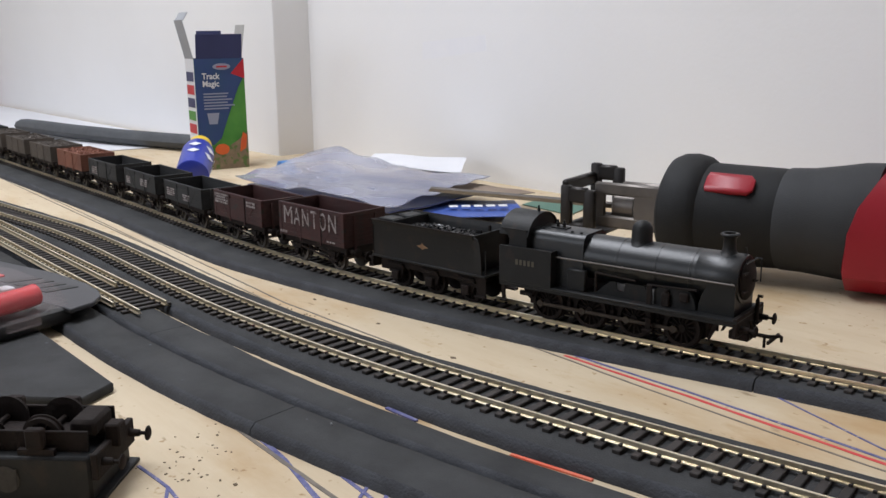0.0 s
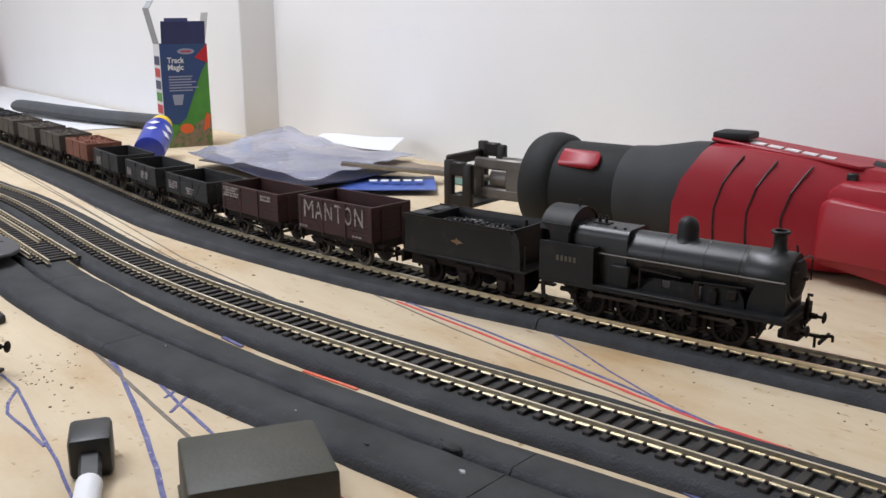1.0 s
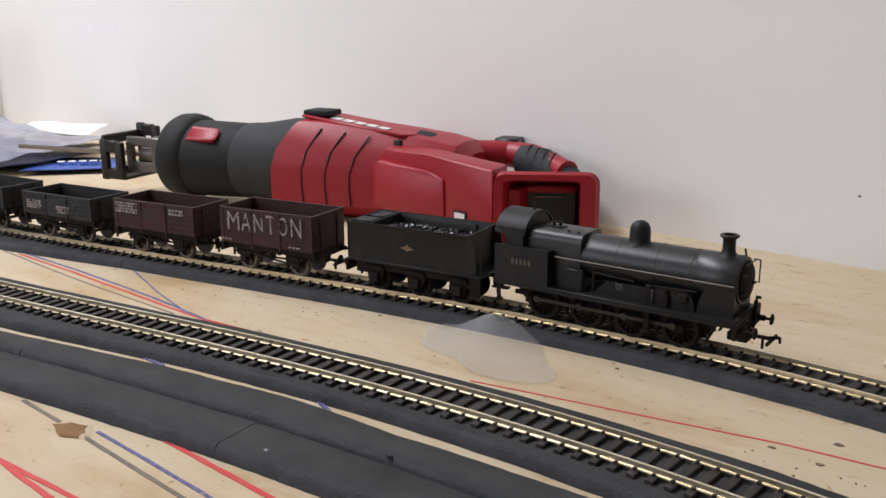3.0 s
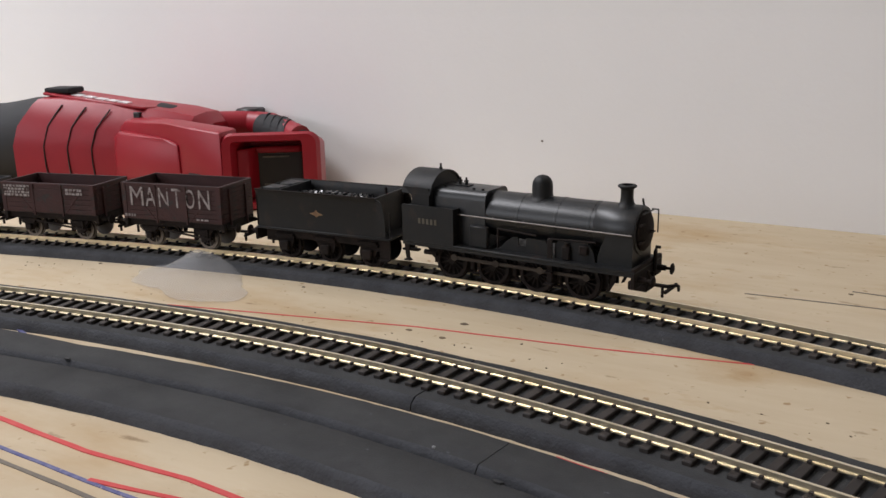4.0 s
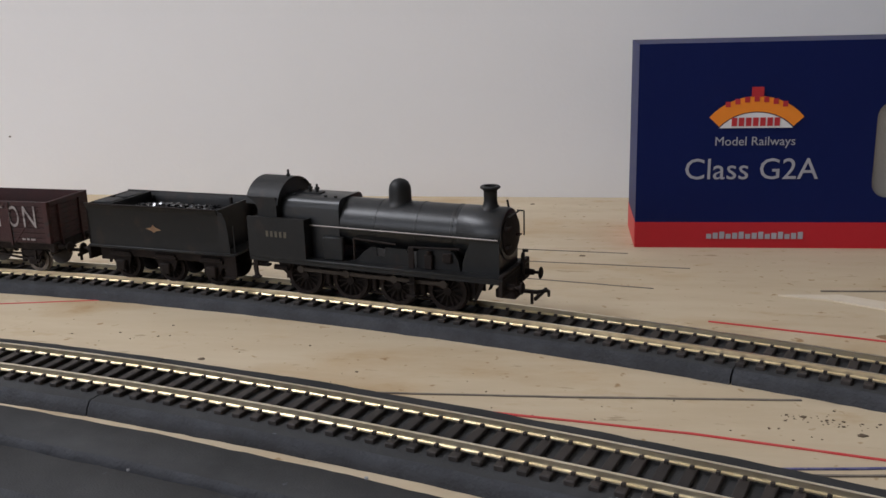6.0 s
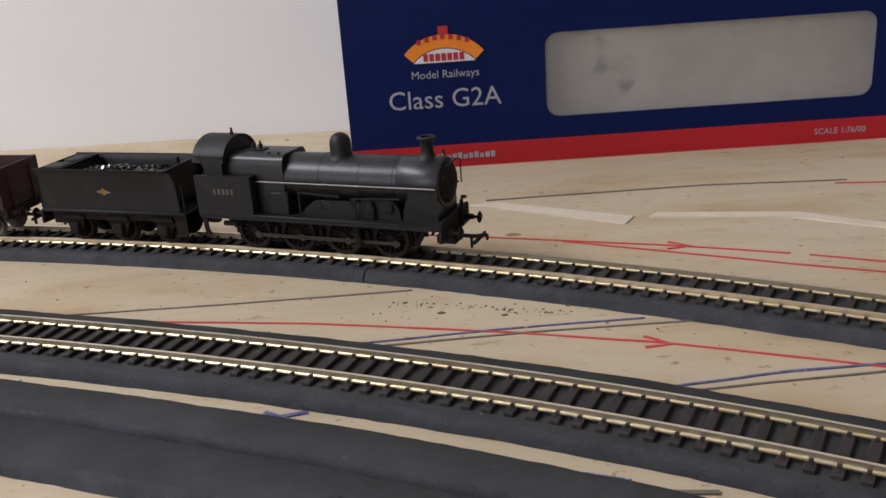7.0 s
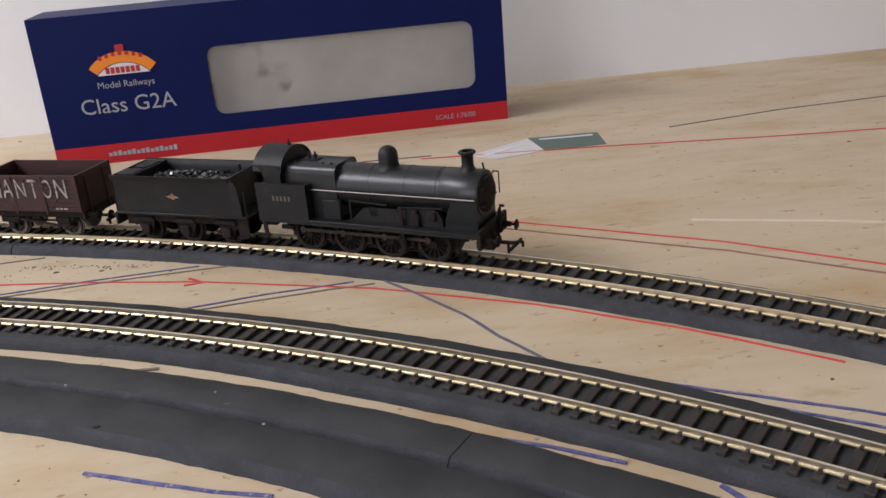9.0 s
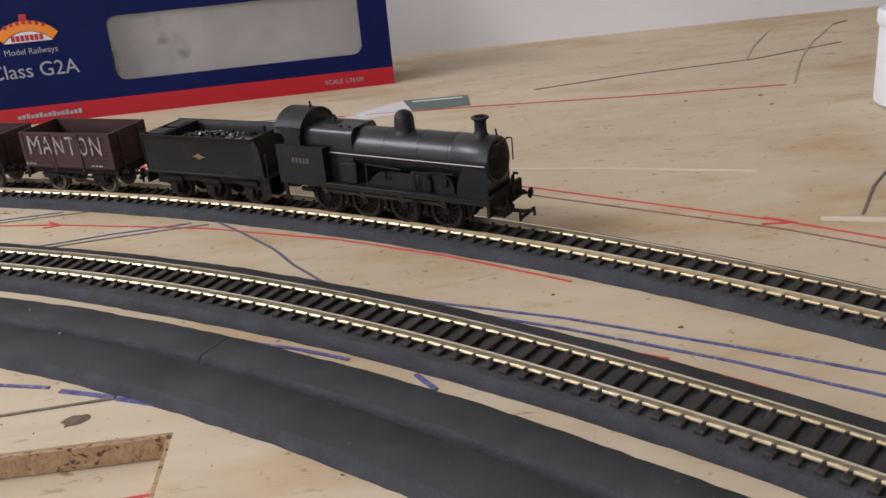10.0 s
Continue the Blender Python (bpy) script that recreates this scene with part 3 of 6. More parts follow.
        part("hanging_step", mm(B(-31.6, -29.0, *sorted((k * 12.6, k * 13.4)), 6.5, 27.0, 0.2), B(-32.4, -28.2, *sorted((k * 12.8, k * 15.4)), 6.0, 6.7), B(-32.0, -28.6, *sorted((k * 12.8, k * 15.0)), 11.6, 12.2)), frame_grime, t)
        part("injector", mm(rod((-99, k * 11.6, 12), (-92, k * 11.6, 12), 1.3, 8), rod((-92, k * 11.6, 12), (-90, k * 11.6, 16), 0.6, 6)), frame_grime, t)
        part("step", mm(prism([(-109, 17), (-106, 17), (-107.2, 12), (-107, 8.4), (-105.6, 7.2), (-108.6, 7.2), (-109.2, 11)], "y", k * 13.4 - 0.5, k * 13.4 + 0.5), B(-109, -105.4, *sorted((k * 13.2, k * 15.6)), 7.2, 7.8)), frame_grime, t)
        part("brake_hanger", mm(*[cat(rod((x, k * 6.3, 15), (x + 1.5, k * 6.3, 4), 0.8, 6), B(x + 0.4, x + 2.6, *sorted((k * 7.4, k * 9.2)), 5.5, 11, 0.4)) for x in (-29, -52, -75)], rod((-95, k * 6.3, 3.6), (-20, k * 6.3, 3.6), 0.6, 6)), frame_grime, t)
        part("guard_iron", mm(prism([(-1.6, 15), (0.6, 15), (-0.6, 11), (-3.4, 5.6), (-4.8, 5.0), (-3.0, 9.5)], "y", k * 8.2 - 0.5, k * 8.2 + 0.5)), frame_grime, t)
    part("main_frame", mm(*[B(-97, -5, k * 5.6 - 0.5, k * 5.6 + 0.5, 5.5, 17) for k in (-1, 1)], B(-95, -6, -5, 5, 8, 16), B(-5, 9, -5.6, 5.6, 13.4, 17), prism([(-97, 17), (-97, 7.5), (-99, 9), (-104, 17)], "y", -6, 6)), frame_grime, t)
    add_wheels(t, (-16, -39, -62, -85), 8.6, 14)
    rods = []
    for k in (-1, 1):
        r_ob = part("coupling_rod", mm(B(-87, -14, *sorted((k * 9.9, k * 10.8)), -0.9, 0.9, 0.2), *[lathe([(1.7, k * 9.8), (1.7, k * 11.0)], 12, (x, 0, 0), "y") for x in (-16, -39, -62, -85)]), rod_steel, t, "grimy steel coupling rod")
        rods.append((r_ob, k))
    return t, rods


def tender():
    t = thing("locomotive_tender", Matrix(), "weathered black model coal tender with faded crest", "tender")
    R, F, W = -43.6, 28.4, 36.5      # back of the tank, coal plate, front of the footplate
    part("footplate", mm(B(R - 0.5, W, -16, 16, 16.2, 17.4, 0.25)), black_weathered, t)
    for k in (-1, 1):
        part("tank_side", mm(prism([(k * 15.2, 17.4), (k * 15.2, 34.0), (k * 15.7, 35.6), (k * 16.3, 37.0), (k * 15.8, 37.3), (k * 15.0, 35.6), (k * 14.5, 34.0), (k * 14.5, 17.4)], "x", R, F),
                             prism([(F, 17.4), (F, 36.4), (F + 2.6, 35.4), (F + 4.0, 32.5), (F + 4.8, 26), (F + 5.2, 17.4)], "y", k * 14.85 - 0.35, k * 14.85 + 0.35)), black_weathered, t)
        part("bead", mm(rod((R, k * 16.1, 37.2), (F, k * 16.1, 37.2), 0.4, 6), rod((R + 0.3, k * 15.3, 18), (R + 0.3, k * 15.3, 34), 0.35, 6)), frame_grime, t)
        part("crest", mm(prism([(-10.6, 26.6), (-8.4, 25.9), (-7.4, 25.6), (-6.4, 24.8), (-5.0, 25.7), (-2.4, 26.2), (-4.4, 27.0), (-5.6, 27.4), (-6.6, 28.6), (-7.8, 27.3)], "y", *sorted((k * 15.22, k * 15.4)))), crest_gold, t, "small faded gold crest")
        part("frame_plate", mm(prism([(-40, 16.4), (33, 16.4), (33, 9.5), (27, 9.5), (25.5, 6.2), (18.5, 6.2), (17, 11.8), (3, 11.8), (1, 6.2), (-7, 6.2), (-9, 11.8), (-23, 11.8), (-24.5, 6.2), (-31.5, 6.2), (-33, 9.5), (-40, 9.5)], "y", k * 12.2 - 0.5, k * 12.2 + 0.5)), frame_grime, t, "brown grimy outside frame")
        for x in (-28, -3, 22):
            part("axle_box", mm(B(x - 2.6, x + 2.6, *sorted((k * 12.7, k * 15.0)), 5.2, 10.2, 0.5), rod((x - 6, k * 13.4, 12.4), (x + 6, k * 13.4, 12.4), 0.8, 6), B(x - 5.5, x + 5.5, *sorted((k * 12.7, k * 14.2)), 12.8, 14.4, 0.3)), frame_grime, t)
        part("step", mm(B(29, 35, *sorted((k * 13, k * 15.6)), 5.5, 6.1), B(29, 35, *sorted((k * 12.9, k * 13.4)), 6, 16)), frame_grime, t)
        part("grab_rail", mm(rod((W - 0.6, k * 14.6, 18), (W - 0.6, k * 14.6, 30), 0.35, 6)), black_weathered, t)
    part("tank_end", mm(B(R, R + 0.8, -15, 15, 17.4, 37, 0.2)), black_weathered, t)
    part("coal_plate", mm(B(F - 0.8, F, -15, 15, 17.4, 37)), black_weathered, t)
    part("tank_top", mm(B(R + 0.8, R + 15, -14.4, 14.4, 35.0, 35.8), B(R + 14, F - 0.8, -14.4, 14.4, 26.0, 26.8), B(R + 14.2, R + 15, -14.4, 14.4, 26, 37.6)), black_weathered, t)
    part("filler", mm(B(R + 3, R + 13.6, -13.0, -4, 35.6, 38.0, 0.5), B(R + 3, R + 12, 2, 12.6, 35.6, 37.4, 0.5)), black_weathered, t, "flat hatch cover on the tank")
    part("fire_iron", mm(rod((R + 15, -11.0, 33.6), (F - 1, -11.0, 34.0), 0.5, 6), *[rod((x, -11.2, 27), (x, -11.2, 36.6), 0.75, 6) for x in (-1, 4.5, 15.5, 21)], rod((15.5, -9.6, 33), (21, -9.6, 35.2), 0.6, 6), rod((F - 4.6, 4, 33), (F - 4.6, 4, 39), 0.9, 6)), frame_grime, t)
    rnd = random.Random(5)
    lumps = []
    for i in range(260):
        x, y = rnd.uniform(R + 16, F - 3), rnd.uniform(-12.8, 12.8)
        z = 31.0 + 2.6 * math.exp(-(y / 8) ** 2) * (0.6 + 0.4 * math.cos((x + 14) / 14)) + rnd.uniform(-0.3, 0.8)
        q = rnd.uniform(0.5, 1.3)
        lumps.append(moved(B(-q, q, -q * 0.8, q * 0.8, -q * 0.7, q * 0.7), pose(x, y, z, rnd.uniform(0, 90), rnd.uniform(0, 90), rnd.uniform(0, 90))))
    part("coal_load", mm(prism([(-14, 26.8), (14, 26.8), (13.5, 31.0), (6, 32.6), (0, 33.2), (-6, 32.6), (-13.5, 31.0)], "x", R + 15, F - 1), *lumps), coal, t, "loose black coal", smooth=False)
    part("buffer_beam", mm(B(R - 1.6, R, -15.8, 15.8, 10, 16.6, 0.3)), frame_grime, t)
    for y in (-11.4, 11.4):
        part("buffer", mm(buffer_geo(R - 1.6, y, 13.8, -1)), frame_grime, t)
    part("coupling", mm(hook_geo(R + 3, -1)), frame_grime, t)
    part("drawbar", mm(B(W - 1, W + 8, -1.5, 1.5, 8.5, 9.5)), frame_grime, t)
    add_wheels(t, (-28, -3, 22), 7.2, 12)
    return t


def planks_on(parent, axis, half, y, h0, h1, n, k, paint):
    """Separate planks on the outside k of a wagon wall, sharing one mesh."""
    step = (h1 - h0) / n
    a, b = sorted((0, k * 0.35))
    g = B(-half, half, a, b, 0.14, step - 0.14, 0.1) if axis == "x" else B(a, b, -half, half, 0.14, step - 0.14, 0.1)
    me = mesh_of("plank", mm(g), paint)
    for i in range(n):
        ob = new("plank", me)
        ob.parent = parent
        ob.matrix_local = pose(0, y * U, (h0 + i * step) * U) if axis == "x" else pose(y * U, 0, (h0 + i * step) * U)


def wagon(name, top, planks, paint, label, words="", load=None, marks=(), worn=False):
    t = thing(name, Matrix(), label, "wagon", "open coal wagons of the train")
    H, W, F = 32.0, 15.2, 16.2
    for k in (-1, 1):
        side = part("side", mm(B(-H, H, *sorted((k * (W - 1.1), k * W)), F, top)), paint, t)
        planks_on(side, "x", H, k * W, F, top, planks, k, paint)
        part("door", mm(B(-9.5, 9.5, *sorted((k * W, k * (W + 0.65))), F + 0.3, top - 3.4, 0.1)), paint, side)
        for x in (-9.8, 9.8):
            part("door_strap", mm(B(x - 0.5, x + 0.5, *sorted((k * W, k * (W + 0.9))), F - 1.5, top - 0.4)), paint, side)
        for x in (-H + 1.4, H - 1.4):
            part("corner_plate", mm(B(x - 1.3, x + 1.3, *sorted((k * W, k * (W + 0.6))), F, top)), paint, side)
        for x, a in ((-11, -42), (11, 42)):
            part("brace", mm(moved(B(-0.45, 0.45, *sorted((k * W, k * (W + 0.55))), 0, (top - F) * 1.15), pose(x, 0, F, 0, a, 0))), paint, side)
        end = part("end", mm(B(*sorted((k * (H - 1.1), k * H)), -W + 1.1, W - 1.1, F, top)), paint, t)
        planks_on(end, "y", W - 1.1, k * H, F, top, planks, k, paint)
        for y in (-8, 8):
            part("stanchion", mm(B(*sorted((k * H, k * (H + 1.2))), y - 0.8, y + 0.8, F - 4, top - 2, 0.2)), paint, end)
        part("solebar", mm(B(-H, H, *sorted((k * 11.4, k * 13.0)), 12.2, F, 0.15)), frame_grime, t)
        part("head_stock", mm(B(*sorted((k * (H - 1.5), k * (H + 0.6))), -14.8, 14.8, 11.6, F, 0.2)), frame_grime, t)
        for x in (-18, 18):
            part("axle_guard", mm(prism([(x - 6, 12.4), (x + 6, 12.4), (x + 2.4, 5), (x - 2.4, 5)], "y", k * 11.6 - 0.35, k * 11.6 + 0.35), B(x - 1.9, x + 1.9, *sorted((k * 11.8, k * 14.0)), 4.8, 8.4, 0.4), *[B(x - 6 + i * 0.6, x + 6 - i * 0.6, *sorted((k * 12, k * 13.6)), 11.2 - i * 0.75, 11.8 - i * 0.75) for i in range(4)]), frame_grime, t)
        for y in (-11.2, 11.2):
            part("buffer", mm(buffer_geo(k * (H + 0.4), y, 13.8, k)), frame_grime, t)
        part("coupling", mm(hook_geo(k * (H - 1), k)), frame_grime, t)
        part("brake_lever", mm(moved(B(-17, 17, k * 14.2 - 0.3, k * 14.2 + 0.3, -0.5, 0.5), pose(6, 0, 9.0, 0, 7, 0)), B(20.4, 21.2, k * 14.2 - 0.3, k * 14.2 + 0.4, 5.2, 12.2)), frame_grime, t)
        part("brake_gear", mm(rod((-9, k * 9, 8.8), (9, k * 9, 8.8), 0.6, 6), *[B(x - 1.2, x + 1.2, *sorted((k * 7.6, k * 9.4)), 4.5, 11.5, 0.4) for x in (-9.6, 9.6)], rod((0, k * 9.5, 8.6), (0, k * 12, 13), 0.6, 6)), frame_grime, t)
        if words:
            # tall letters spaced out along the side, standing upright on its outside
            rows = []
            for c, mid, wide in zip(words, (-22.0, -13.0, -4.4, 4.2, 12.6, 21.6), (8.6, 6.8, 6.2, 6.0, 6.2, 7.0)):
                v, f = lettering(c, 10.0, 0.16, 0.0, "LEFT")
                x0, x1, z0, z1 = min(p[0] for p in v), max(p[0] for p in v), min(p[1] for p in v), max(p[1] for p in v)
                rows.append(([(k * -1 * (mid + ((x - x0) / (x1 - x0) - 0.5) * wide), k * (W + 0.70) + k * d, top - 12.6 + (z - z0) / (z1 - z0) * 10.6) for x, z, d in v], f))
            part("lettering", mm(*rows), white_letter, side, "large worn white lettering", smooth=False)
        for x0, x1, z0, z1 in marks:
            rnd = random.Random(int(x0 * 7 + z0))
            rows = []
            n = max(1, int((z1 - z0) / 1.5))
            for i in range(n):
                xa = x0
                while xa < x1 - 0.6:
                    w = rnd.uniform(1.0, 2.6)
                    zz = z0 + i * (z1 - z0) / n
                    rows.append(B(xa, min(xa + w, x1), *sorted((k * (W + 0.55), k * (W + 0.74))), zz, zz + (z1 - z0) / n * 0.72))
                    xa += w + rnd.uniform(0.3, 0.9)
            part("small_print", mm(*rows), white_letter, side, "small white markings in plain bars", smooth=False)
    part("floor", mm(B(-H + 1, H - 1, -W + 1, W - 1, F - 0.6, F + 0.6)), wagon_inside, t)
    if load:
        rnd = random.Random(len(label))
        lumps = [moved(B(-r, r, -r * .8, r * .8, -r * .7, r * .7), pose(rnd.uniform(-30, 30), rnd.uniform(-13, 13), F + load + rnd.uniform(-0.4, 0.8), rnd.uniform(0, 90), rnd.uniform(0, 90), 0)) for r in [rnd.uniform(0.7, 1.6) for _ in range(150)]]
        part("coal_load", mm(B(-H + 1.2, H - 1.2, -W + 1.2, W - 1.2, F, F + load), *lumps), paint, t, "dusty load heaped level with the sides", smooth=False)
    add_wheels(t, (-18, 18), 6.2, 8)
    return t


loco, RODS = locomotive()
tend = tender()
TRAIN = [(loco, 0.0, -0.004, -0.073), (tend, -0.1540, 0.025, -0.025)]
WAGONS = [("coal_wagon", 36.5, 8, wagon_red, "tall red-brown planked wagon with worn white lettering", "MANTON", None, ((-31, -24, 17.5, 19.5), (16, 24, 17.5, 18.8))),
          ("coal_wagon", 33.5, 6, wagon_red, "red-brown mineral wagon with a white number patch", "", None, ((-30, -12, 25.5, 32.5), (13, 24, 27.5, 31.5))),
          ("coal_wagon", 30.5, 5, wagon_black, "low black wagon with scuffed pale markings", "", None, ((-28, -14, 20, 26), (0, 12, 19, 24))),
          ("coal_wagon", 30.5, 5, wagon_black, "low black wagon with faint chalk markings", "", None, ((-28, -20, 19, 25), (2, 16, 20, 26))),
          ("coal_wagon", 30.5, 5, wagon_black, "low black wagon with smudged white marks", "", None, ((-24, -12, 18, 25),)),
          ("coal_wagon", 31.5, 6, wagon_rust, "rust-orange planked coal wagon", "", 13.2, ()),
          ("coal_wagon", 31.5, 6, wagon_grey, "grey-brown planked coal wagon", "", 13.2, ()),
          ("coal_wagon", 31.5, 6, wagon_grey, "grey-brown planked coal wagon", "", 13.2, ()),
          ("coal_wagon", 31.5, 6, wagon_grey, "dull brown planked coal wagon", "", 13.2, ()),
          ("coal_wagon", 31.5, 6, wagon_black, "dark planked coal wagon", "", 13.2, ()),
          ("coal_wagon", 31.5, 6, wagon_black, "dark planked coal wagon", "", 13.2, ())]
for i, w in enumerate(WAGONS):
    TRAIN.append((wagon(*w), -0.2530 - 0.0838 * i, 0.018, -0.018))

# place of the chimney along the outer line, by time
RUN = [(0, .5795), (0.5, .6420), (1, .7075), (1.5, .7725), (2, .8360), (2.5, .8985), (3, .9625), (3.5, 1.0230), (4, 1.0875), (4.5, 1.1560), (5, 1.2235), (5.5, 1.2865), (6, 1.3480),
       (6.5, 1.4110), (7, 1.4765), (7.5, 1.5415), (8, 1.6030), (8.5, 1.6650), (9, 1.7225), (9.5, 1.7795), (10, 1.8360)]


def run_at(t):
    ts, ss = [r[0] for r in RUN], [r[1] for r in RUN]
    k = 0.25
    return float((np.interp(t - k, ts, ss) if t > k else ss[0] - (k - t) * 0.1256) * 0.25 + np.interp(t, ts, ss) * 0.5 + (np.interp(t + k, ts, ss) if t < 10 - k else ss[-1] + (t + k - 10) * 0.1164) * 0.25)


def motions():
    for ob, off, a, b in TRAIN:
        rows = []
        for t in np.arange(0, 10.01, 0.25):
            s = run_at(t) + off
            xa, ya, _ = at(BACK, s + a)
            xb, yb, _ = at(BACK, s + b)
            th = math.atan2(ya - yb, xa - xb)
            x, y = xa - a * math.cos(th), ya - a * math.sin(th)
            rows.append((float(t), pose(x, y, RAIL_TOP, 0, 0, math.degrees(th))))
        walk(ob, rows)
    times = np.arange(0, 10.01, 0.1)
    for w, r, x in WHEELS:
        rows = []
        for t in times:
            rows.append((float(t), pose(x, 0, r, 0, math.degrees((run_at(t) - 0.5) / r), 0)))
        walk(w, rows)
    for ob, k in RODS:
        rows = []
        for t in times:
            a = (run_at(t) - 0.5) / 0.0086 + (math.pi / 2 if k > 0 else 0)
            rows.append((float(t), pose(0.0034 * math.cos(-a), 0, 0.0086 + 0.0034 * math.sin(-a))))
        walk(ob, rows)


# ---------------------------------------------------------------- reciprocating saw lying against the wall
def ring_x(x, yc, zc, ry, rz, n=28, power=2.0):
    out = []
    for i in range(n):
        a = 2 * math.pi * i / n
        c, s = math.cos(a), math.sin(a)
        out.append((x, yc + ry * math.copysign(abs(c) ** (2 / power), c), zc + rz * math.copysign(abs(s) ** (2 / power), s)))
    return out


def power_saw():
    t = thing("power_saw", pose(-0.836, 0.6965, 0, 0, 0, 14.7), "red and grey cordless reciprocating saw lying on its side", "power tool")
    # pivoting shoe: a slotted front plate with two side flanges on a windowed steel arm
    def flange_of(y, top):
        e = 0.0025
        return cat(B(0.000, 0.008, y - e, y + e, 0.016, top, 0.0015, 2), B(0.017, 0.0255, y - e, y + e, 0.017, top - 0.002, 0.0015, 2), B(0.006, 0.020, y - e, y + e, top - 0.011, top - 0.001, 0.0012), B(0.006, 0.020, y - e, y + e, 0.017, 0.026, 0.0012))
    part("shoe", cat(flange_of(-0.0215, 0.050), flange_of(0.0215, 0.059), B(0.000, 0.005, -0.022, 0.022, 0.045, 0.053, 0.0012), B(0.000, 0.005, -0.022, 0.022, 0.016, 0.024, 0.0012), B(0.010, 0.0255, -0.022, 0.022, 0.0165, 0.019, 0.0008)), shoe_steel, t, "dark steel pivoting shoe")
    part("arm", cat(B(0.020, 0.078, -0.013, -0.009, 0.044, 0.052, 0.0012), B(0.020, 0.078, -0.013, -0.009, 0.023, 0.031, 0.0012), B(0.049, 0.078, -0.0128, -0.0092, 0.028, 0.047), B(0.020, 0.027, -0.0128, -0.0092, 0.028, 0.047), B(0.030, 0.078, 0.008, 0.012, 0.024, 0.050, 0.0012)), steel, t, "bare steel arm with a window")
    part("clamp", lathe([(0.007, 0.030), (0.0095, 0.032), (0.0095, 0.046), (0.0115, 0.048), (0.0115, 0.066)], 20, (0, 0, 0.036), "x"), steel, t)
    part("blade", moved(prism([(-0.125, -0.004), (-0.118, 0.0038), (0.052, 0.0046), (0.052, -0.0046), (-0.110, -0.0040)], "y", -0.0008, 0.0008), pose(0, 0, 0.035, 62, 0, 4)), steel, t, "long thin steel saw blade")

    def off(x):
        return 0.13 * max(0.0, x - 0.10)

    def barrel(rows):
        return loft([ring_x(x, off(x), 0.0385 - max(0.0, 0.0375 - r) * 0.25, r, r * 0.96, 40) for x, r in rows])
    part("grip_boot", barrel(((0.070, 0.020), (0.0705, 0.030), (0.073, 0.0336), (0.078, 0.0354), (0.085, 0.0358), (0.092, 0.0348), (0.0955, 0.0330), (0.0965, 0.0318), (0.110, 0.0315), (0.125, 0.0312), (0.139, 0.0309), (0.142, 0.0306))), rubber, t, "dark grey rubber nose boot", angle=30)
    part("neck_band", barrel(((0.1415, 0.0304), (0.143, 0.0313), (0.156, 0.0318), (0.170, 0.0335), (0.184, 0.0355), (0.196, 0.0358))), rubber_grey, t, "paler grey rubber neck")
    part("release_button", moved(loft([ring_x(x, 0, 0.0295, w, h, 24, 4) for x, w, h in ((0.099, 0.004, 0.0010), (0.1005, 0.0072, 0.0022), (0.126, 0.0068, 0.0020), (0.129, 0.004, 0.0008))]), pose(0, 0, 0.037, 42, 0, 0)), tool_red, t, "red release button")
    # faceted housing with a slanting front edge
    def facet(x, k, top, low=0.004, slant=0.0):
        pts = [(-0.026, low), (-0.036, low + 0.010), (-0.0372, 0.040), (-0.0350, 0.056), (-0.0255, 0.0725), (-0.021, 0.0765), (0.0, 0.0785), (0.022, 0.0765), (0.036, 0.058), (0.037, 0.014), (0.028, low)]
        return [(x + slant * 22 * max(0.0, z - 0.030) ** 2 - 0.012 * slant * 2, off(x) + y * k, low + (z - low) * top) for y, z in pts]
    body = [facet(0.1910, 0.90, 0.90, 0.007, 0.36), facet(0.1925, 1.0, 0.945, 0.004, 0.36), facet(0.214, 1.01, 0.945, 0.004, 0.28), facet(0.250, 1.0, 0.895, 0.004, 0.2), facet(0.280, 0.98, 0.855, 0.004, 0.1), facet(0.310, 0.95, 0.81, 0.004), facet(0.330, 0.88, 0.75, 0.005), facet(0.338, 0.70, 0.62, 0.008)]
    part("motor_housing", loft(body), tool_red, t, "red plastic motor housing", angle=24)
    for x in (0.2175, 0.2375, 0.258):
        k = 0.945 - (x - 0.214) * 1.35
        g = [(x - 0.005 + 6.5 * max(0.0, z - 0.030) ** 2 - 0.0015 * math.sin((z - 0.01) / 0.06 * math.pi), off(x) + y * 1.003, 0.004 + (z - 0.004) * k) for y, z in ((-0.0368, 0.014), (-0.0372, 0.026), (-0.0374, 0.040), (-0.0352, 0.0560), (-0.0305, 0.0642), (-0.0258, 0.0725))]
        part("groove", cat(*[rod(p, q, 0.0006, 5) for p, q in zip(g, g[1:])]), tool_black, t)
    part("top_panel", bevelled(prism([(0.200, -0.019), (0.292, -0.018), (0.298, -0.008), (0.298, 0.018), (0.200, 0.016)], "z", -0.001, 0.0012), 0.0008, 1), tool_red, t, m=pose(0, 0.018, 0.0990, 0, 6.7, 0))
    part("top_catch", B(0.198, 0.222, 0.002, 0.022, 0.0755, 0.0800, 0.0015, 2), rubber, t, "grey catch")
    part("brand_mark", moved(cat(*[B(0.224 + i * 0.0108, 0.2325 + i * 0.0108, -0.014, -0.006, 0.0, 0.0006) for i in range(5)]), pose(0, 0.018, 0.1003, 0, 6.7, 0)), tool_white, t, "white maker's mark in plain bars", smooth=False)
    part("side_notch", B(0.284, 0.290, -0.0035, 0.001, 0.0575, 0.0625, 0.0006), tool_black, t)

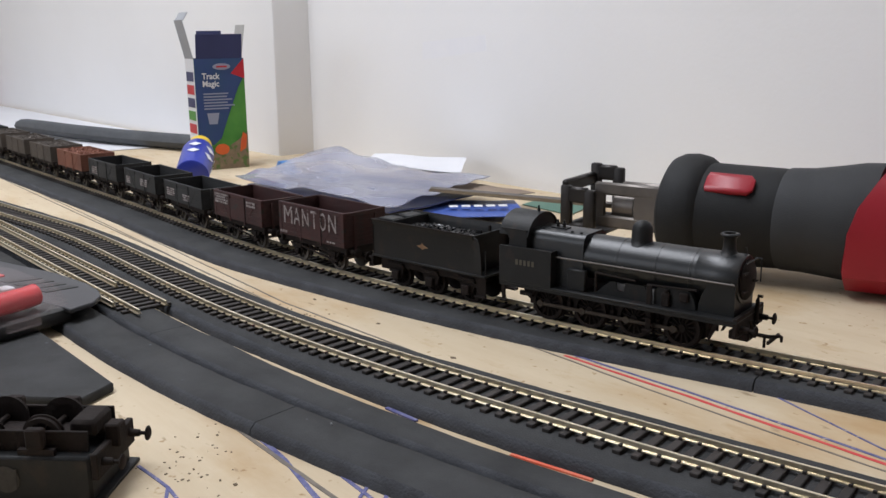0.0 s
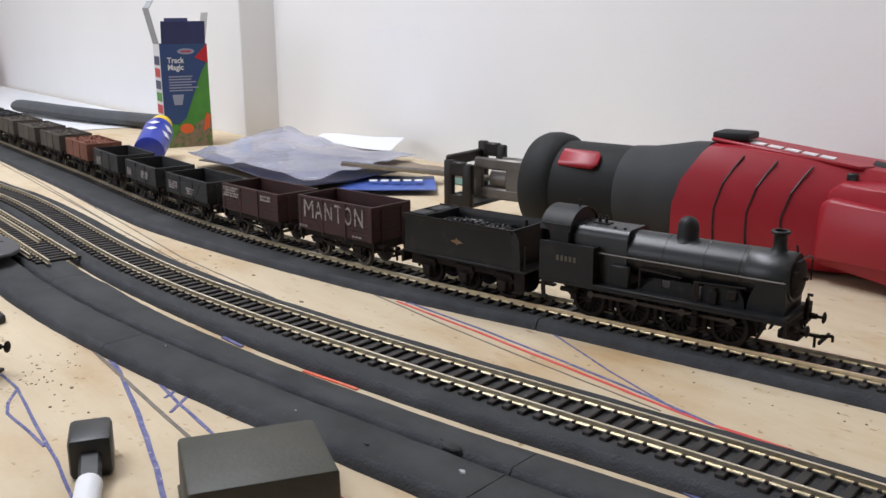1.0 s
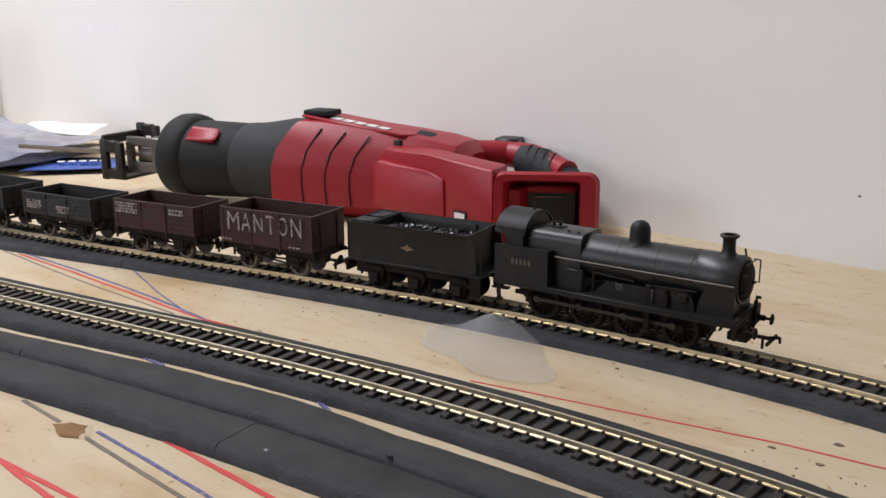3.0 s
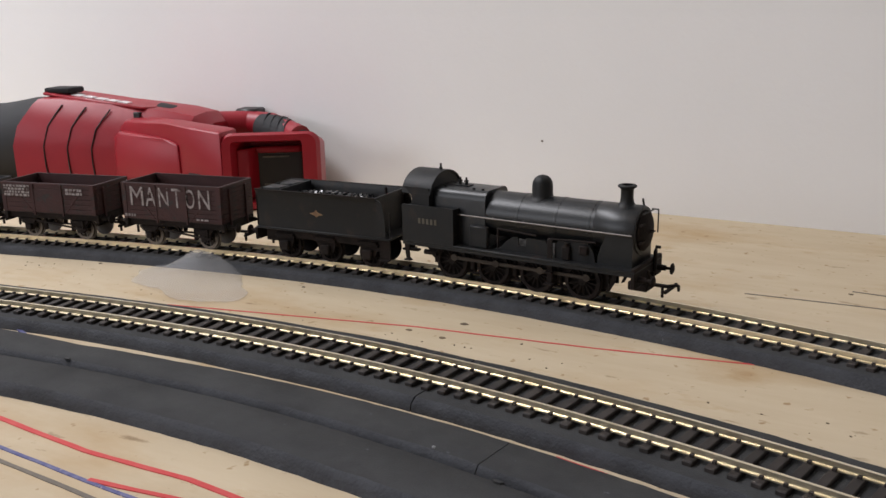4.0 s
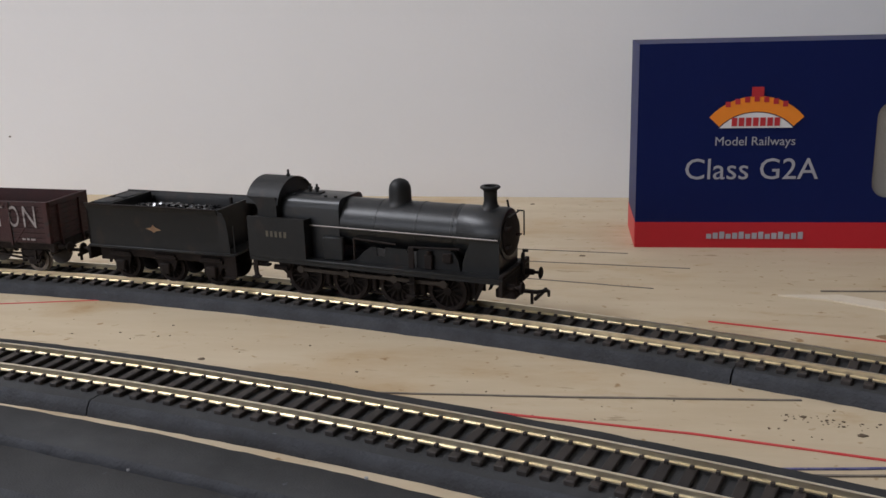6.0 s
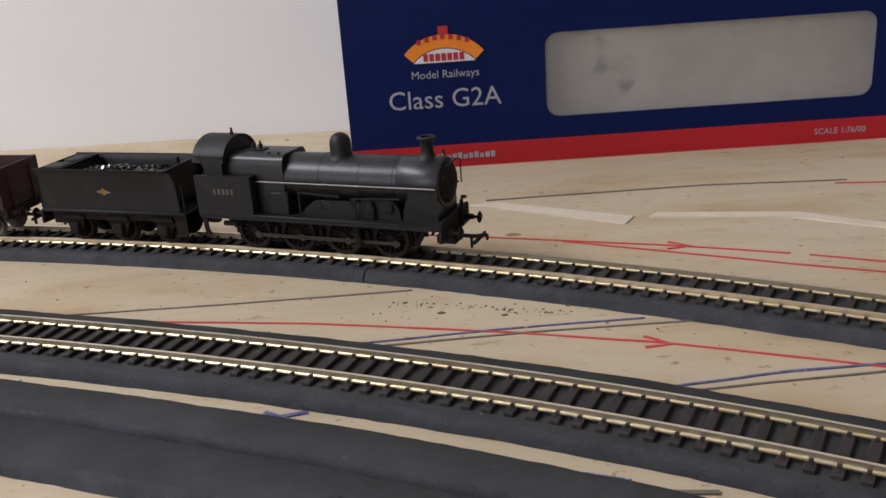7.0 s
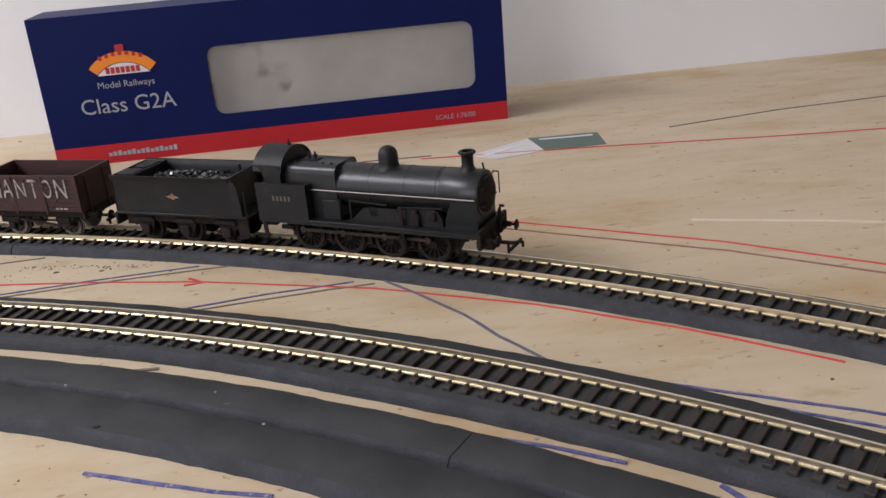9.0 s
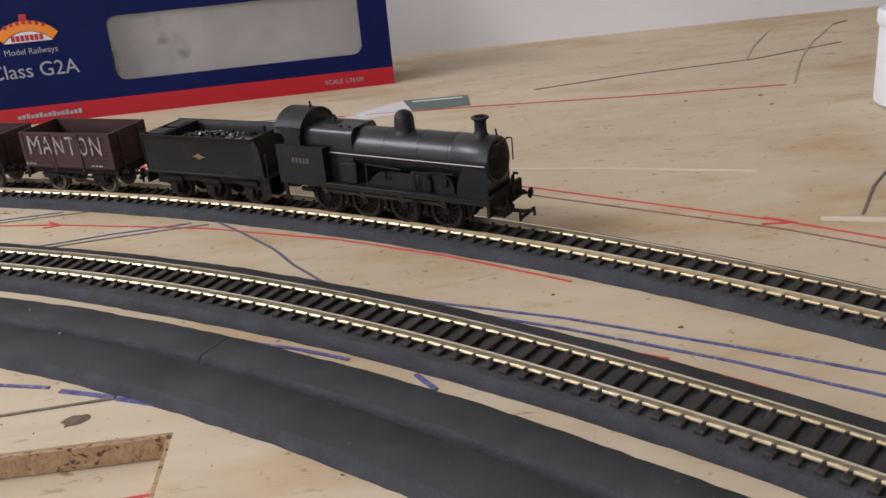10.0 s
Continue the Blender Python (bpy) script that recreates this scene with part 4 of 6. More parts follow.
    # side panel flaring outwards with a proud step, then the deep battery bay
    def flare(g, k, x0):
        return [(x, y + k * (x - x0), z) for x, y, z in g[0]], g[1]
    part("side_panel", flare(bevelled(prism([(0.268, 0.010), (0.276, 0.052), (0.284, 0.0585), (0.330, 0.0580), (0.3895, 0.0558), (0.3895, 0.003), (0.340, 0.006)], "y", -0.0135, 0.012), 0.0022, 2), -0.375, 0.282), tool_red, t)
    part("side_step", flare(bevelled(prism([(0.272, 0.014), (0.274, 0.0460), (0.280, 0.0500), (0.330, 0.0475), (0.345, 0.0445), (0.346, 0.016)], "y", -0.0185, -0.004), 0.0026, 2), -0.30, 0.276), tool_red, t)
    part("label_plate", flare(B(0.354, 0.366, -0.0145, -0.0132, 0.009, 0.0245), -0.375, 0.282), tool_black, t, "small black rating label")
    part("label_print", flare(cat(B(0.3552, 0.3648, -0.0149, -0.0144, 0.0135, 0.0232), B(0.3552, 0.3648, -0.0149, -0.0144, 0.0100, 0.0120)), -0.375, 0.282), tool_white, t, "white printed field", smooth=False)

    def loop_of(x0, x1, z0, z1, r, n=6):
        pts = []
        for cx, cz, a0 in ((x1 - r, z1 - r, 0), (x0 + r, z1 - r, 90), (x0 + r, z0 + r, 180), (x1 - r, z0 + r, 270)):
            pts += [(cx + r * math.cos(radians(a0 + 90 * i / n)), cz + r * math.sin(radians(a0 + 90 * i / n))) for i in range(n + 1)]
        return pts
    out, mid, inn = loop_of(0.388, 0.455, 0.0, 0.0545, 0.008), loop_of(0.390, 0.4535, 0.0015, 0.0530, 0.007), loop_of(0.3955, 0.4440, 0.0055, 0.0490, 0.003)
    rings = [[(0.388 + (x - 0.388) * 0.25, 0.036, 0.004 + z * 0.50) for x, z in out], [(0.388 + (x - 0.388) * 0.84, -0.0140, 0.001 + z * 0.84) for x, z in out], [(x, -0.0500, z) for x, z in out], [(x, -0.0535, z) for x, z in mid], [(x, -0.0535, z) for x, z in inn], [(0.388 + (x - 0.388) * 0.84, -0.022, 0.0055 + (z - 0.0055) * 0.88) for x, z in inn]]
    part("tail_frame", flare(loft(rings), 0.37, 0.389), tool_red, t, "red tail with an empty battery bay", angle=35)
    part("bay_ledge", flare(cat(B(0.3950, 0.4030, -0.044, -0.0222, 0.0062, 0.042, 0.001), B(0.4030, 0.4340, -0.032, -0.0222, 0.0375, 0.042, 0.001)), 0.37, 0.389), tool_red, t)
    part("battery_bay", flare(B(0.4032, 0.4335, -0.0290, -0.0222, 0.0062, 0.0373), 0.37, 0.389), tool_black, t, "dark battery socket")
    for z in (0.0140, 0.0340):
        part("contact", flare(B(0.407, 0.4250, -0.0305, -0.0291, z, z + 0.0010), 0.37, 0.389), wheel_steel, t, "bright metal contact")
    # handle behind the panel
    loop = [(0.310, 0.034, 0.048), (0.330, 0.056, 0.0475), (0.350, 0.066, 0.0470), (0.372, 0.062, 0.0460), (0.394, 0.048, 0.0425), (0.410, 0.036, 0.0400)]
    part("handle", cat(*[rod(p, q, 0.0100, 14) for p, q in zip(loop, loop[1:])], *[lathe([(0.0, -0.0100), (0.0076, -0.0066), (0.0100, 0.0), (0.0076, 0.0066), (0.0, 0.0100)], 14, p) for p in loop[1:-1]]), tool_red, t, "red closed handle")
    part("handle_grip", cat(*[rod(p, q, r1, 16, r2) for p, q, r1, r2 in (((0.364, 0.062, 0.0440), (0.384, 0.054, 0.0415), 0.0118, 0.0132), ((0.384, 0.054, 0.0415), (0.402, 0.043, 0.0375), 0.0132, 0.0126), ((0.402, 0.043, 0.0375), (0.422, 0.030, 0.030), 0.0126, 0.0105))], *[lathe([(0.0134, -0.0005), (0.0134, 0.0005)], 16, (0.372 + i * 0.008, 0.059 - i * 0.0042, 0.0432 - i * 0.0012), "x") for i in range(4)]), rubber_grey, t, "ribbed grey grip")
    part("trigger_lock", B(0.337, 0.357, 0.064, 0.082, 0.0520, 0.0585, 0.0015), tool_black, t, "black trigger lock")
    part("vent_hump", loft([ring_x(x, 0.022, 0.047, 0.019, h, 20) for x, h in ((0.290, 0.008), (0.294, 0.0205), (0.306, 0.0185), (0.316, 0.012), (0.322, 0.004))]), rubber_grey, t)
    t.scale = (0.945, 1, 1)


power_saw()


# ---------------------------------------------------------------- boxes
def engine_box():
    t = thing("model_box", pose(0.174, 0.7308, 0, 0, 0, 2.0), "dark blue and red card model locomotive box with a clear window", "box")
    W, D, H = 0.342, 0.052, 0.109
    wx0, wx1, wz0, wz1 = 0.121, 0.3185, 0.0275, 0.078
    # front with a rounded window through it
    def rounded(x0, x1, z0, z1, r, n=6):
        pts = []
        for cx, cz, a0 in ((x1 - r, z1 - r, 0), (x0 + r, z1 - r, 90), (x0 + r, z0 + r, 180), (x1 - r, z0 + r, 270)):
            for i in range(n + 1):
                a = radians(a0 + 90 * i / n)
                pts.append((cx + r * math.cos(a), cz + r * math.sin(a)))
        return pts
    inner = rounded(wx0, wx1, wz0, wz1, 0.008)
    n = len(inner)
    outer = []
    for x, z in inner:
        cx, cz = (wx0 + wx1) / 2, (wz0 + wz1) / 2
        kx = ((W if x > cx else 0) - cx) / (x - cx) if abs(x - cx) > 1e-6 else 1e9
        kz = ((H if z > cz else 0.0142) - cz) / (z - cz) if abs(z - cz) > 1e-6 else 1e9
        k = min(abs(kx), abs(kz))
        outer.append((cx + (x - cx) * k, cz + (z - cz) * k))
    v = [(x, 0, z) for x, z in inner] + [(x, 0, z) for x, z in outer] + [(x, 0.0008, z) for x, z in inner] + [(x, 0.0008, z) for x, z in outer]
    f = []
    for i in range(n):
        j = (i + 1) % n
        f += [(i, j, j + n, i + n), (i + 2 * n, i + 3 * n, j + 3 * n, j + 2 * n), (i, i + 2 * n, j + 2 * n, j)]
    corners = [(0, 0.0142), (W, 0.0142), (0, H), (W, H)]
    part("front_panel", (v, f), box_blue, t, "glossy dark blue front", smooth=False)
    for cx, cz in corners:
        near = sorted(outer, key=lambda p: math.hypot(p[0] - cx, p[1] - cz))
        a = min([p for p in outer if abs(p[0] - cx) < 1e-6] or near[:1], key=lambda p: abs(p[1] - cz))
        b = min([p for p in outer if abs(p[1] - cz) < 1e-6] or near[:1], key=lambda p: abs(p[0] - cx))
        part("front_corner", prism([(cx, cz), a, b], "y", 0.0, 0.0008), box_blue, t, smooth=False)
    part("red_band", B(0, W, -0.0002, 0.0008, 0.0, 0.0142), box_red, t, "red lower band", smooth=False)
    part("shell", cat(B(0.0, 0.0008, 0.0008, D, 0.0142, H), B(W - 0.0008, W, 0.0008, D, 0.0142, H), B(0.0008, W - 0.0008, D - 0.0008, D, 0, H), B(0.0008, W - 0.0008, 0.0008, D - 0.0008, H - 0.0008, H)), box_blue, t, smooth=False)
    for x in (-0.0002, W - 0.0008):
        part("red_skirt", B(x, x + 0.0010, 0.0008, D, 0, 0.0142), box_red, t, smooth=False)
    part("base", B(0.0008, W - 0.0008, 0.0008, D - 0.0008, 0.0001, 0.0010), box_inside, t, smooth=False)
    part("packing_tray", cat(B(0.004, W - 0.004, 0.022, D - 0.002, 0.002, 0.104, 0.004, 2)), foam_tray, t, "crumpled grey packing tray")
    win = part("window_film", B(wx0 - 0.004, wx1 + 0.004, 0.0010, 0.0013, wz0 - 0.004, wz1 + 0.004), film_clear, t, "clear plastic window film", smooth=False)
    win.visible_shadow = False
    side = pose(0, 0, 0, 90, 0, 0)

    def words(s, size, x, z, mat, bold=0.0):
        part("lettering", moved(lettering(s, size, 0.0002, bold), Matrix.Translation((x, -0.0003, z)) @ side), mat, t, "printed lettering", smooth=False)
    words("Class G2A", 0.0160, 0.0248, 0.0378, print_silver)
    words("Model Railways", 0.0066, 0.0400, 0.0558, print_silver)
    words("SCALE 1:76/00", 0.0052, 0.285, 0.0052, print_silver)
    part("small_print", cat(*[B(0.038 + i * 0.0034, 0.0406 + i * 0.0034, -0.0007, -0.0003, 0.0052, 0.0078 + (i % 3) * 0.0006) for i in range(15)]), print_silver, t, "small print in plain bars", smooth=False)
    # arched emblem: orange arch on a white field with a red bar block
    cx, cz = 0.0607, 0.0540
    arch = [(cx + 0.0300 * math.sin(a), cz + 0.0275 * math.cos(a)) for a in np.linspace(-0.92, 0.92, 15)]
    under = [(cx + 0.0235 * math.sin(a), cz + 0.0195 * math.cos(a)) for a in np.linspace(0.92, -0.92, 15)]
    part("emblem", prism(arch + under, "y", -0.0008, -0.0003), logo_orange, t, "orange arched emblem", smooth=False)
    part("emblem_field", prism([(cx + 0.0228 * math.sin(a), cz + 0.0190 * math.cos(a)) for a in np.linspace(0.92, -0.92, 15)] + [(cx - 0.0185, 0.0650), (cx + 0.0185, 0.0650)], "y", -0.0007, -0.0003), print_white, t, smooth=False)
    part("emblem_top", cat(B(cx - 0.0030, cx + 0.0030, -0.0009, -0.0003, 0.0812, 0.0862), *[B(cx - 0.016 + i * 0.0048, cx - 0.0135 + i * 0.0048, -0.0011, -0.0007, 0.0752 + 0.0035 * math.sin((i + 0.5) / 7 * math.pi), 0.0780 + 0.0035 * math.sin((i + 0.5) / 7 * math.pi)) for i in range(7)]), logo_red, t, smooth=False)
    part("emblem_bars", cat(*[B(cx - 0.0125 + i * 0.0036, cx - 0.0098 + i * 0.0036, -0.0010, -0.0006, 0.0660, 0.0704) for i in range(7)]), logo_red, t, smooth=False)


engine_box()


def cleaner_box():
    """Tall open carton on the far table, standing askew."""
    t = thing("cleaner_carton", pose(-1.372, 0.686, 0, 0, 0, 80), "tall green and blue card carton standing open with raised flaps", "carton")
    W, D, H = 0.061, 0.034, 0.120
    green = material("carton_green", (0.05, 0.22, 0.03), 0.45, 0, (0.10, 0.30, 0.04), 45, 0.9)
    navy = material("carton_navy", (0.022, 0.028, 0.10), 0.45, 0, (0.030, 0.038, 0.13), 30, 0.9)
    grey = material("carton_inside_grey", (0.35, 0.36, 0.38), 0.8, 0, (0.28, 0.29, 0.31), 30)
    stone = material("carton_photo", (0.16, 0.12, 0.08), 0.5, 0, (0.30, 0.22, 0.13), 120, 0.9, fine=((0.10, 0.16, 0.04), 150, 0.52))
    orange = material("carton_orange", (0.70, 0.13, 0.02), 0.5, 0, (0.60, 0.08, 0.02), 60)
    part("front_face", B(0, W, 0, 0.0006, 0, H), green, t, "green printed face", smooth=False)
    part("side_face", B(0, 0.0006, 0.0006, D, 0, H), print_white, t, "white printed side", smooth=False)
    part("far_sides", cat(B(W - 0.0006, W, 0.0006, D, 0, H), B(0.0006, W - 0.0006, D - 0.0006, D, 0, H), B(0.0006, W - 0.0006, 0.0006, D - 0.0006, 0.0001, 0.0008)), navy, t, smooth=False)
    part("front_flap", moved(B(0, W * 0.92, 0, 0.0006, 0, 0.026), pose(0.003, 0, H, 8, 0, 0)), navy, t, "navy top flap", smooth=False)
    part("side_flap", cat(moved(B(0, 0.0006, 0.002, D, 0, 0.042), pose(0, 0, H, 0, -14, 0)), moved(B(0, 0.0006, -0.003, D - 0.004, 0, 0.010), pose(-0.0100, 0, H + 0.0405, 0, 35, 0))), grey, t, "grey side flap", smooth=False)
    part("tuck_flap", moved(B(0, 0.0006, 0.004, D, 0, 0.036), pose(W - 0.0015, 0.0, H, 0, 10, 0)), box_inside, t, "inner flap", smooth=False)
    part("lid", moved(B(0.018, W - 0.012, 0, 0.0006, 0, 0.030), pose(0, D, H, -12, 0, 0)), navy, t, smooth=False)
    blue_top = [(0, H), (W, H), (W, 0.102), (0.052, 0.088), (0.040, 0.062), (0.028, 0.034), (0.018, 0.027), (0, 0.030)]
    part("blue_panel", prism(blue_top, "y", -0.0004, -0.0001), material("carton_blue", (0.030, 0.050, 0.20), 0.45, 0, (0.022, 0.075, 0.15), 22, 0.9), t, smooth=False)
    part("red_corner", prism([(W, 0.098), (W, 0.120), (0.044, 0.104)], "y", -0.0008, -0.0005), box_red, t, smooth=False)
    part("photo_panel", prism([(0.004, 0.0), (W, 0.0), (W, 0.040), (0.047, 0.030), (0.030, 0.022), (0.016, 0.020)], "y", -0.0008, -0.0005), stone, t, "printed photograph of stones", smooth=False)
    part("photo_flowers", cat(prism([(0.028 + 0.009 * math.cos(a), 0.022 + 0.006 * math.sin(a)) for a in np.linspace(0, 6.28, 14)[:-1]], "y", -0.0012, -0.0009), prism([(0.050, 0.018), (0.058, 0.022), (0.060, 0.036), (0.055, 0.040), (0.052, 0.030)], "y", -0.0012, -0.0009)), orange, t, smooth=False)
    part("picture_cup", prism([(0.014, 0.050), (0.024, 0.050), (0.027, 0.062), (0.012, 0.062)], "y", -0.0012, -0.0009), print_grey, t, smooth=False)
    up = pose(0, 0, 0, 90, 0, 0)
    for s, z in (("Track", 0.0985), ("Magic", 0.0905)):
        part("lettering", moved(lettering(s, 0.0090, 0.0003, 0.0002), Matrix.Translation((0.0085, -0.0009, z)) @ up), print_white, t, "bold white lettering", smooth=False)
    part("emblem", prism([(0.033 + 0.011 * math.cos(a), 0.1115 + 0.0035 * math.sin(a)) for a in np.linspace(0, 6.28, 18)[:-1]], "y", -0.0012, -0.0009), print_grey, t, smooth=False)
    part("emblem_bar", B(0.0265, 0.0395, -0.0016, -0.0013, 0.1106, 0.1124), logo_red, t, smooth=False)
    rnd = random.Random(8)
    rows = [B(0.009, 0.009 + rnd.uniform(0.028, 0.038), -0.0008, -0.0005, 0.066 + i * 0.0032, 0.0674 + i * 0.0032) for i in range(6)]
    part("small_print", cat(*rows), print_grey, t, "lines of small print in plain bars", smooth=False)
    strip = [B(-0.0006, -0.0002, 0.004, D - 0.004, 0.012 + 0.014 * i, 0.022 + 0.014 * i) for i in range(7)]
    for g, m in zip(strip, (print_grey, print_white, box_red, green, navy, box_red, navy)):
        part("side_print", g, m, t, "printed panel", smooth=False)

    t.scale = (0.9, 1, 1)


cleaner_box()


def bottle():
    t = thing("glue_bottle", pose(-1.279, 0.638, 0.0268, 0, 75, 147), "blue plastic bottle with a yellow cap lying tilted", "bottle")
    blue = material("bottle_blue", (0.02, 0.035, 0.32), 0.35, 0, (0.03, 0.05, 0.36), 20)
    yellow = material("cap_yellow", (0.75, 0.52, 0.03), 0.4)
    part("body", lathe([(0.0, -0.042), (0.0145, -0.042), (0.0157, -0.041), (0.0157, 0.012), (0.0145, 0.018), (0.011, 0.023), (0.008, 0.024)], 28), blue, t)
    part("cap", lathe([(0.0115, 0.022), (0.0115, 0.034), (0.0102, 0.036), (0.0, 0.036)], 24), yellow, t, "yellow screw cap")
    for z in (-0.016, 0.000):
        for a in (-90, -30, 30):
            g = prism([(-0.006, 0), (0, 0.0045), (0.006, 0), (0, -0.0045)], "y", -0.0004, 0.0)
            part("white_mark", moved(g, pose(0, 0, 0, 0, 0, a) @ pose(0, -0.0158, z)), print_white, t, "white diamond mark", smooth=False)


bottle()


def sheet(name, corners, z, mat, label, category, thick=0.0004, sag=0.0, nx=10, ny=8, seed=1, raise_at=None):
    """A thin sheet over four ground corners, gently buckled."""
    a, b, c, d = [Vector((*p, 0)) for p in corners]
    top = []
    for j in range(ny + 1):
        for i in range(nx + 1):
            u, w = i / nx, j / ny
            p = (a * (1 - u) + b * u) * (1 - w) + (d * (1 - u) + c * u) * w
            h = z + sag * (0.5 + 0.5 * noise.noise(Vector((u * 2.3 + seed, w * 2.1, seed))))
            if raise_at:
                h += raise_at(u, w)
            top.append((p.x, p.y, h))
    n = len(top)
    v = top + [(x, y, h - thick) for x, y, h in top]
    f = []
    for j in range(ny):
        for i in range(nx):
            k = j * (nx + 1) + i
            f += [(k, k + 1, k + nx + 2, k + nx + 1), (k + n, k + nx + 1 + n, k + nx + 2 + n, k + 1 + n)]
    edge = [i for i in range(nx + 1)] + [(j + 1) * (nx + 1) + nx for j in range(ny)] + [ny * (nx + 1) + i for i in range(nx - 1, -1, -1)] + [j * (nx + 1) for j in range(ny - 1, 0, -1)]
    for p, q in zip(edge, edge[1:] + edge[:1]):
        f.append((p, q, q + n, p + n))
    return tagged(part(name, (v, f), mat, angle=60), label, category)


def packaging():
    cloudy = material("cloudy_blister", (0.42, 0.43, 0.52), 0.12, 0, (0.10, 0.11, 0.22), 9, 0.9, 0.25, 45, alpha=0.66, spec=0.9, detail=1.5)
    navy_card = material("blister_card", (0.05, 0.06, 0.16), 0.35, 0, (0.13, 0.15, 0.27), 12, 0.9)
    white_card = material("white_card", (0.72, 0.72, 0.74), 0.6, 0, (0.66, 0.66, 0.69), 8)
    blue_card = material("blue_card", (0.035, 0.08, 0.34), 0.4, 0, (0.06, 0.12, 0.42), 14)
    brown_card = material("brown_card", (0.20, 0.15, 0.11), 0.8, 0, (0.26, 0.2, 0.15), 20)
    green_card = material("green_card", (0.05, 0.14, 0.10), 0.5, 0, (0.07, 0.17, 0.12), 20)
    sheet("backing_card", ((-1.205, 0.652), (-0.995, 0.660), (-1.015, 0.775), (-1.235, 0.765)), 0.004, navy_card, "dark blue backing card of an opened blister pack", "card", 0.0012, 0.010, seed=3)
    sheet("blister_pack", ((-1.215, 0.645), (-0.985, 0.655), (-1.02, 0.79), (-1.245, 0.765)), 0.012, cloudy, "crumpled clear plastic blister pack", "packaging", 0.0006, 0.009, 26, 22, 5, lambda u, w: 0.0035 * noise.noise(Vector((u * 7, w * 6, 2))) + 0.011 * math.exp(-((u - 0.12) ** 2 / 0.03 + (w - 0.95) ** 2 / 0.10)) + 0.006 * w)
    sheet("paper_sheet", ((-1.170, 0.762), (-1.050, 0.782), (-1.112, 0.844), (-1.205, 0.800)), 0.020, white_card, "white paper sheet leaning on plastic packaging", "paper", 0.0004, 0.004, seed=7, raise_at=lambda u, w: 0.002 * w)
    sheet("instruction_leaflet", ((-0.985, 0.675), (-0.93, 0.745), (-0.985, 0.785), (-1.03, 0.74)), 0.004, blue_card, "glossy blue printed leaflet lying flat", "leaflet", 0.0006, 0.003, seed=9)
    t = thing("leaflet_print", pose(-0.985, 0.705, 0.0085, 0, 0, 52), "white printed bars on the blue leaflet", "print")
    for i in range(5):
        part("bar", B(0.006 + i * 0.010, 0.013 + i * 0.010, 0.006, 0.014, 0, 0.0004), print_white, t, smooth=False)
    sheet("brown_card", ((-1.06, 0.72), (-0.985, 0.745), (-0.965, 0.79), (-1.04, 0.78)), 0.013, brown_card, "small brown card flap beneath plastic packaging", "card", 0.0006, 0.004, seed=11)
    sheet("green_card", ((-0.985, 0.795), (-0.925, 0.79), (-0.945, 0.845), (-0.995, 0.835)), 0.001, green_card, "small green printed card flat on the board", "card", 0.0004, 0.0, 4, 4)
    blue = material("bright_blue_plastic", (0.02, 0.16, 0.45), 0.4)
    tagged(part("blue_strip", loft([[(x, y - w, 0.002), (x, y + w, 0.002), (x, y + w * 0.7, 0.002 + h), (x, y - w * 0.7, 0.002 + h)] for x, y, w, h in ((-1.335, 0.765, 0.003, 0.002), (-1.318, 0.757, 0.009, 0.008), (-1.295, 0.748, 0.010, 0.010), (-1.270, 0.740, 0.006, 0.006), (-1.262, 0.737, 0.002, 0.003))]), blue), "bright blue plastic strip on the board", "plastic strip")
    grey_foam = material("grey_foam_offcut", (0.055, 0.058, 0.065), 0.85, 0, (0.09, 0.095, 0.10), 30, 0.9, 0.4, 500)
    pts = ((-1.925, 0.668, 0.014), (-1.87, 0.672, 0.016), (-1.78, 0.688, 0.014), (-1.68, 0.712, 0.012), (-1.60, 0.740, 0.010), (-1.53, 0.762, 0.010))
    rings = [[(x + 0.010 * math.cos(a) * 0.3, y + 0.015 * math.cos(a), z * 0.5 + 0.006 + 0.010 * math.sin(a)) for a in np.linspace(0, 6.283, 11)[:-1]] for x, y, z in pts]
    tagged(part("foam_offcut", loft(rings), grey_foam), "long dark grey foam strip offcut lying on paper", "foam strip")
    sheet("white_paper", ((-2.75, 0.60), (-1.62, 0.66), (-1.60, 0.806), (-2.75, 0.806)), 0.0012, white_card, "large white paper sheet on the board by the wall", "paper", 0.0006, 0.0, 6, 4)
    # red clamp far off
    t = thing("bench_clamp", pose(-2.62, 0.745, 0, 0, 0, 20), "small red bench clamp standing far off", "clamp")
    part("foot", B(-0.05, 0.03, -0.03, 0.03, 0.0, 0.05, 0.006), tool_red, t)
    part("arm", cat(prism([(-0.045, 0.05), (0.012, 0.05), (-0.012, 0.13), (-0.040, 0.13)], "y", -0.012, 0.012), rod((-0.03, 0, 0.12), (-0.03, 0, 0.17), 0.006, 10)), tool_red, t)
    part("pad", B(-0.036, 0.006, -0.032, -0.0302, 0.008, 0.038), tool_white, t)


packaging()


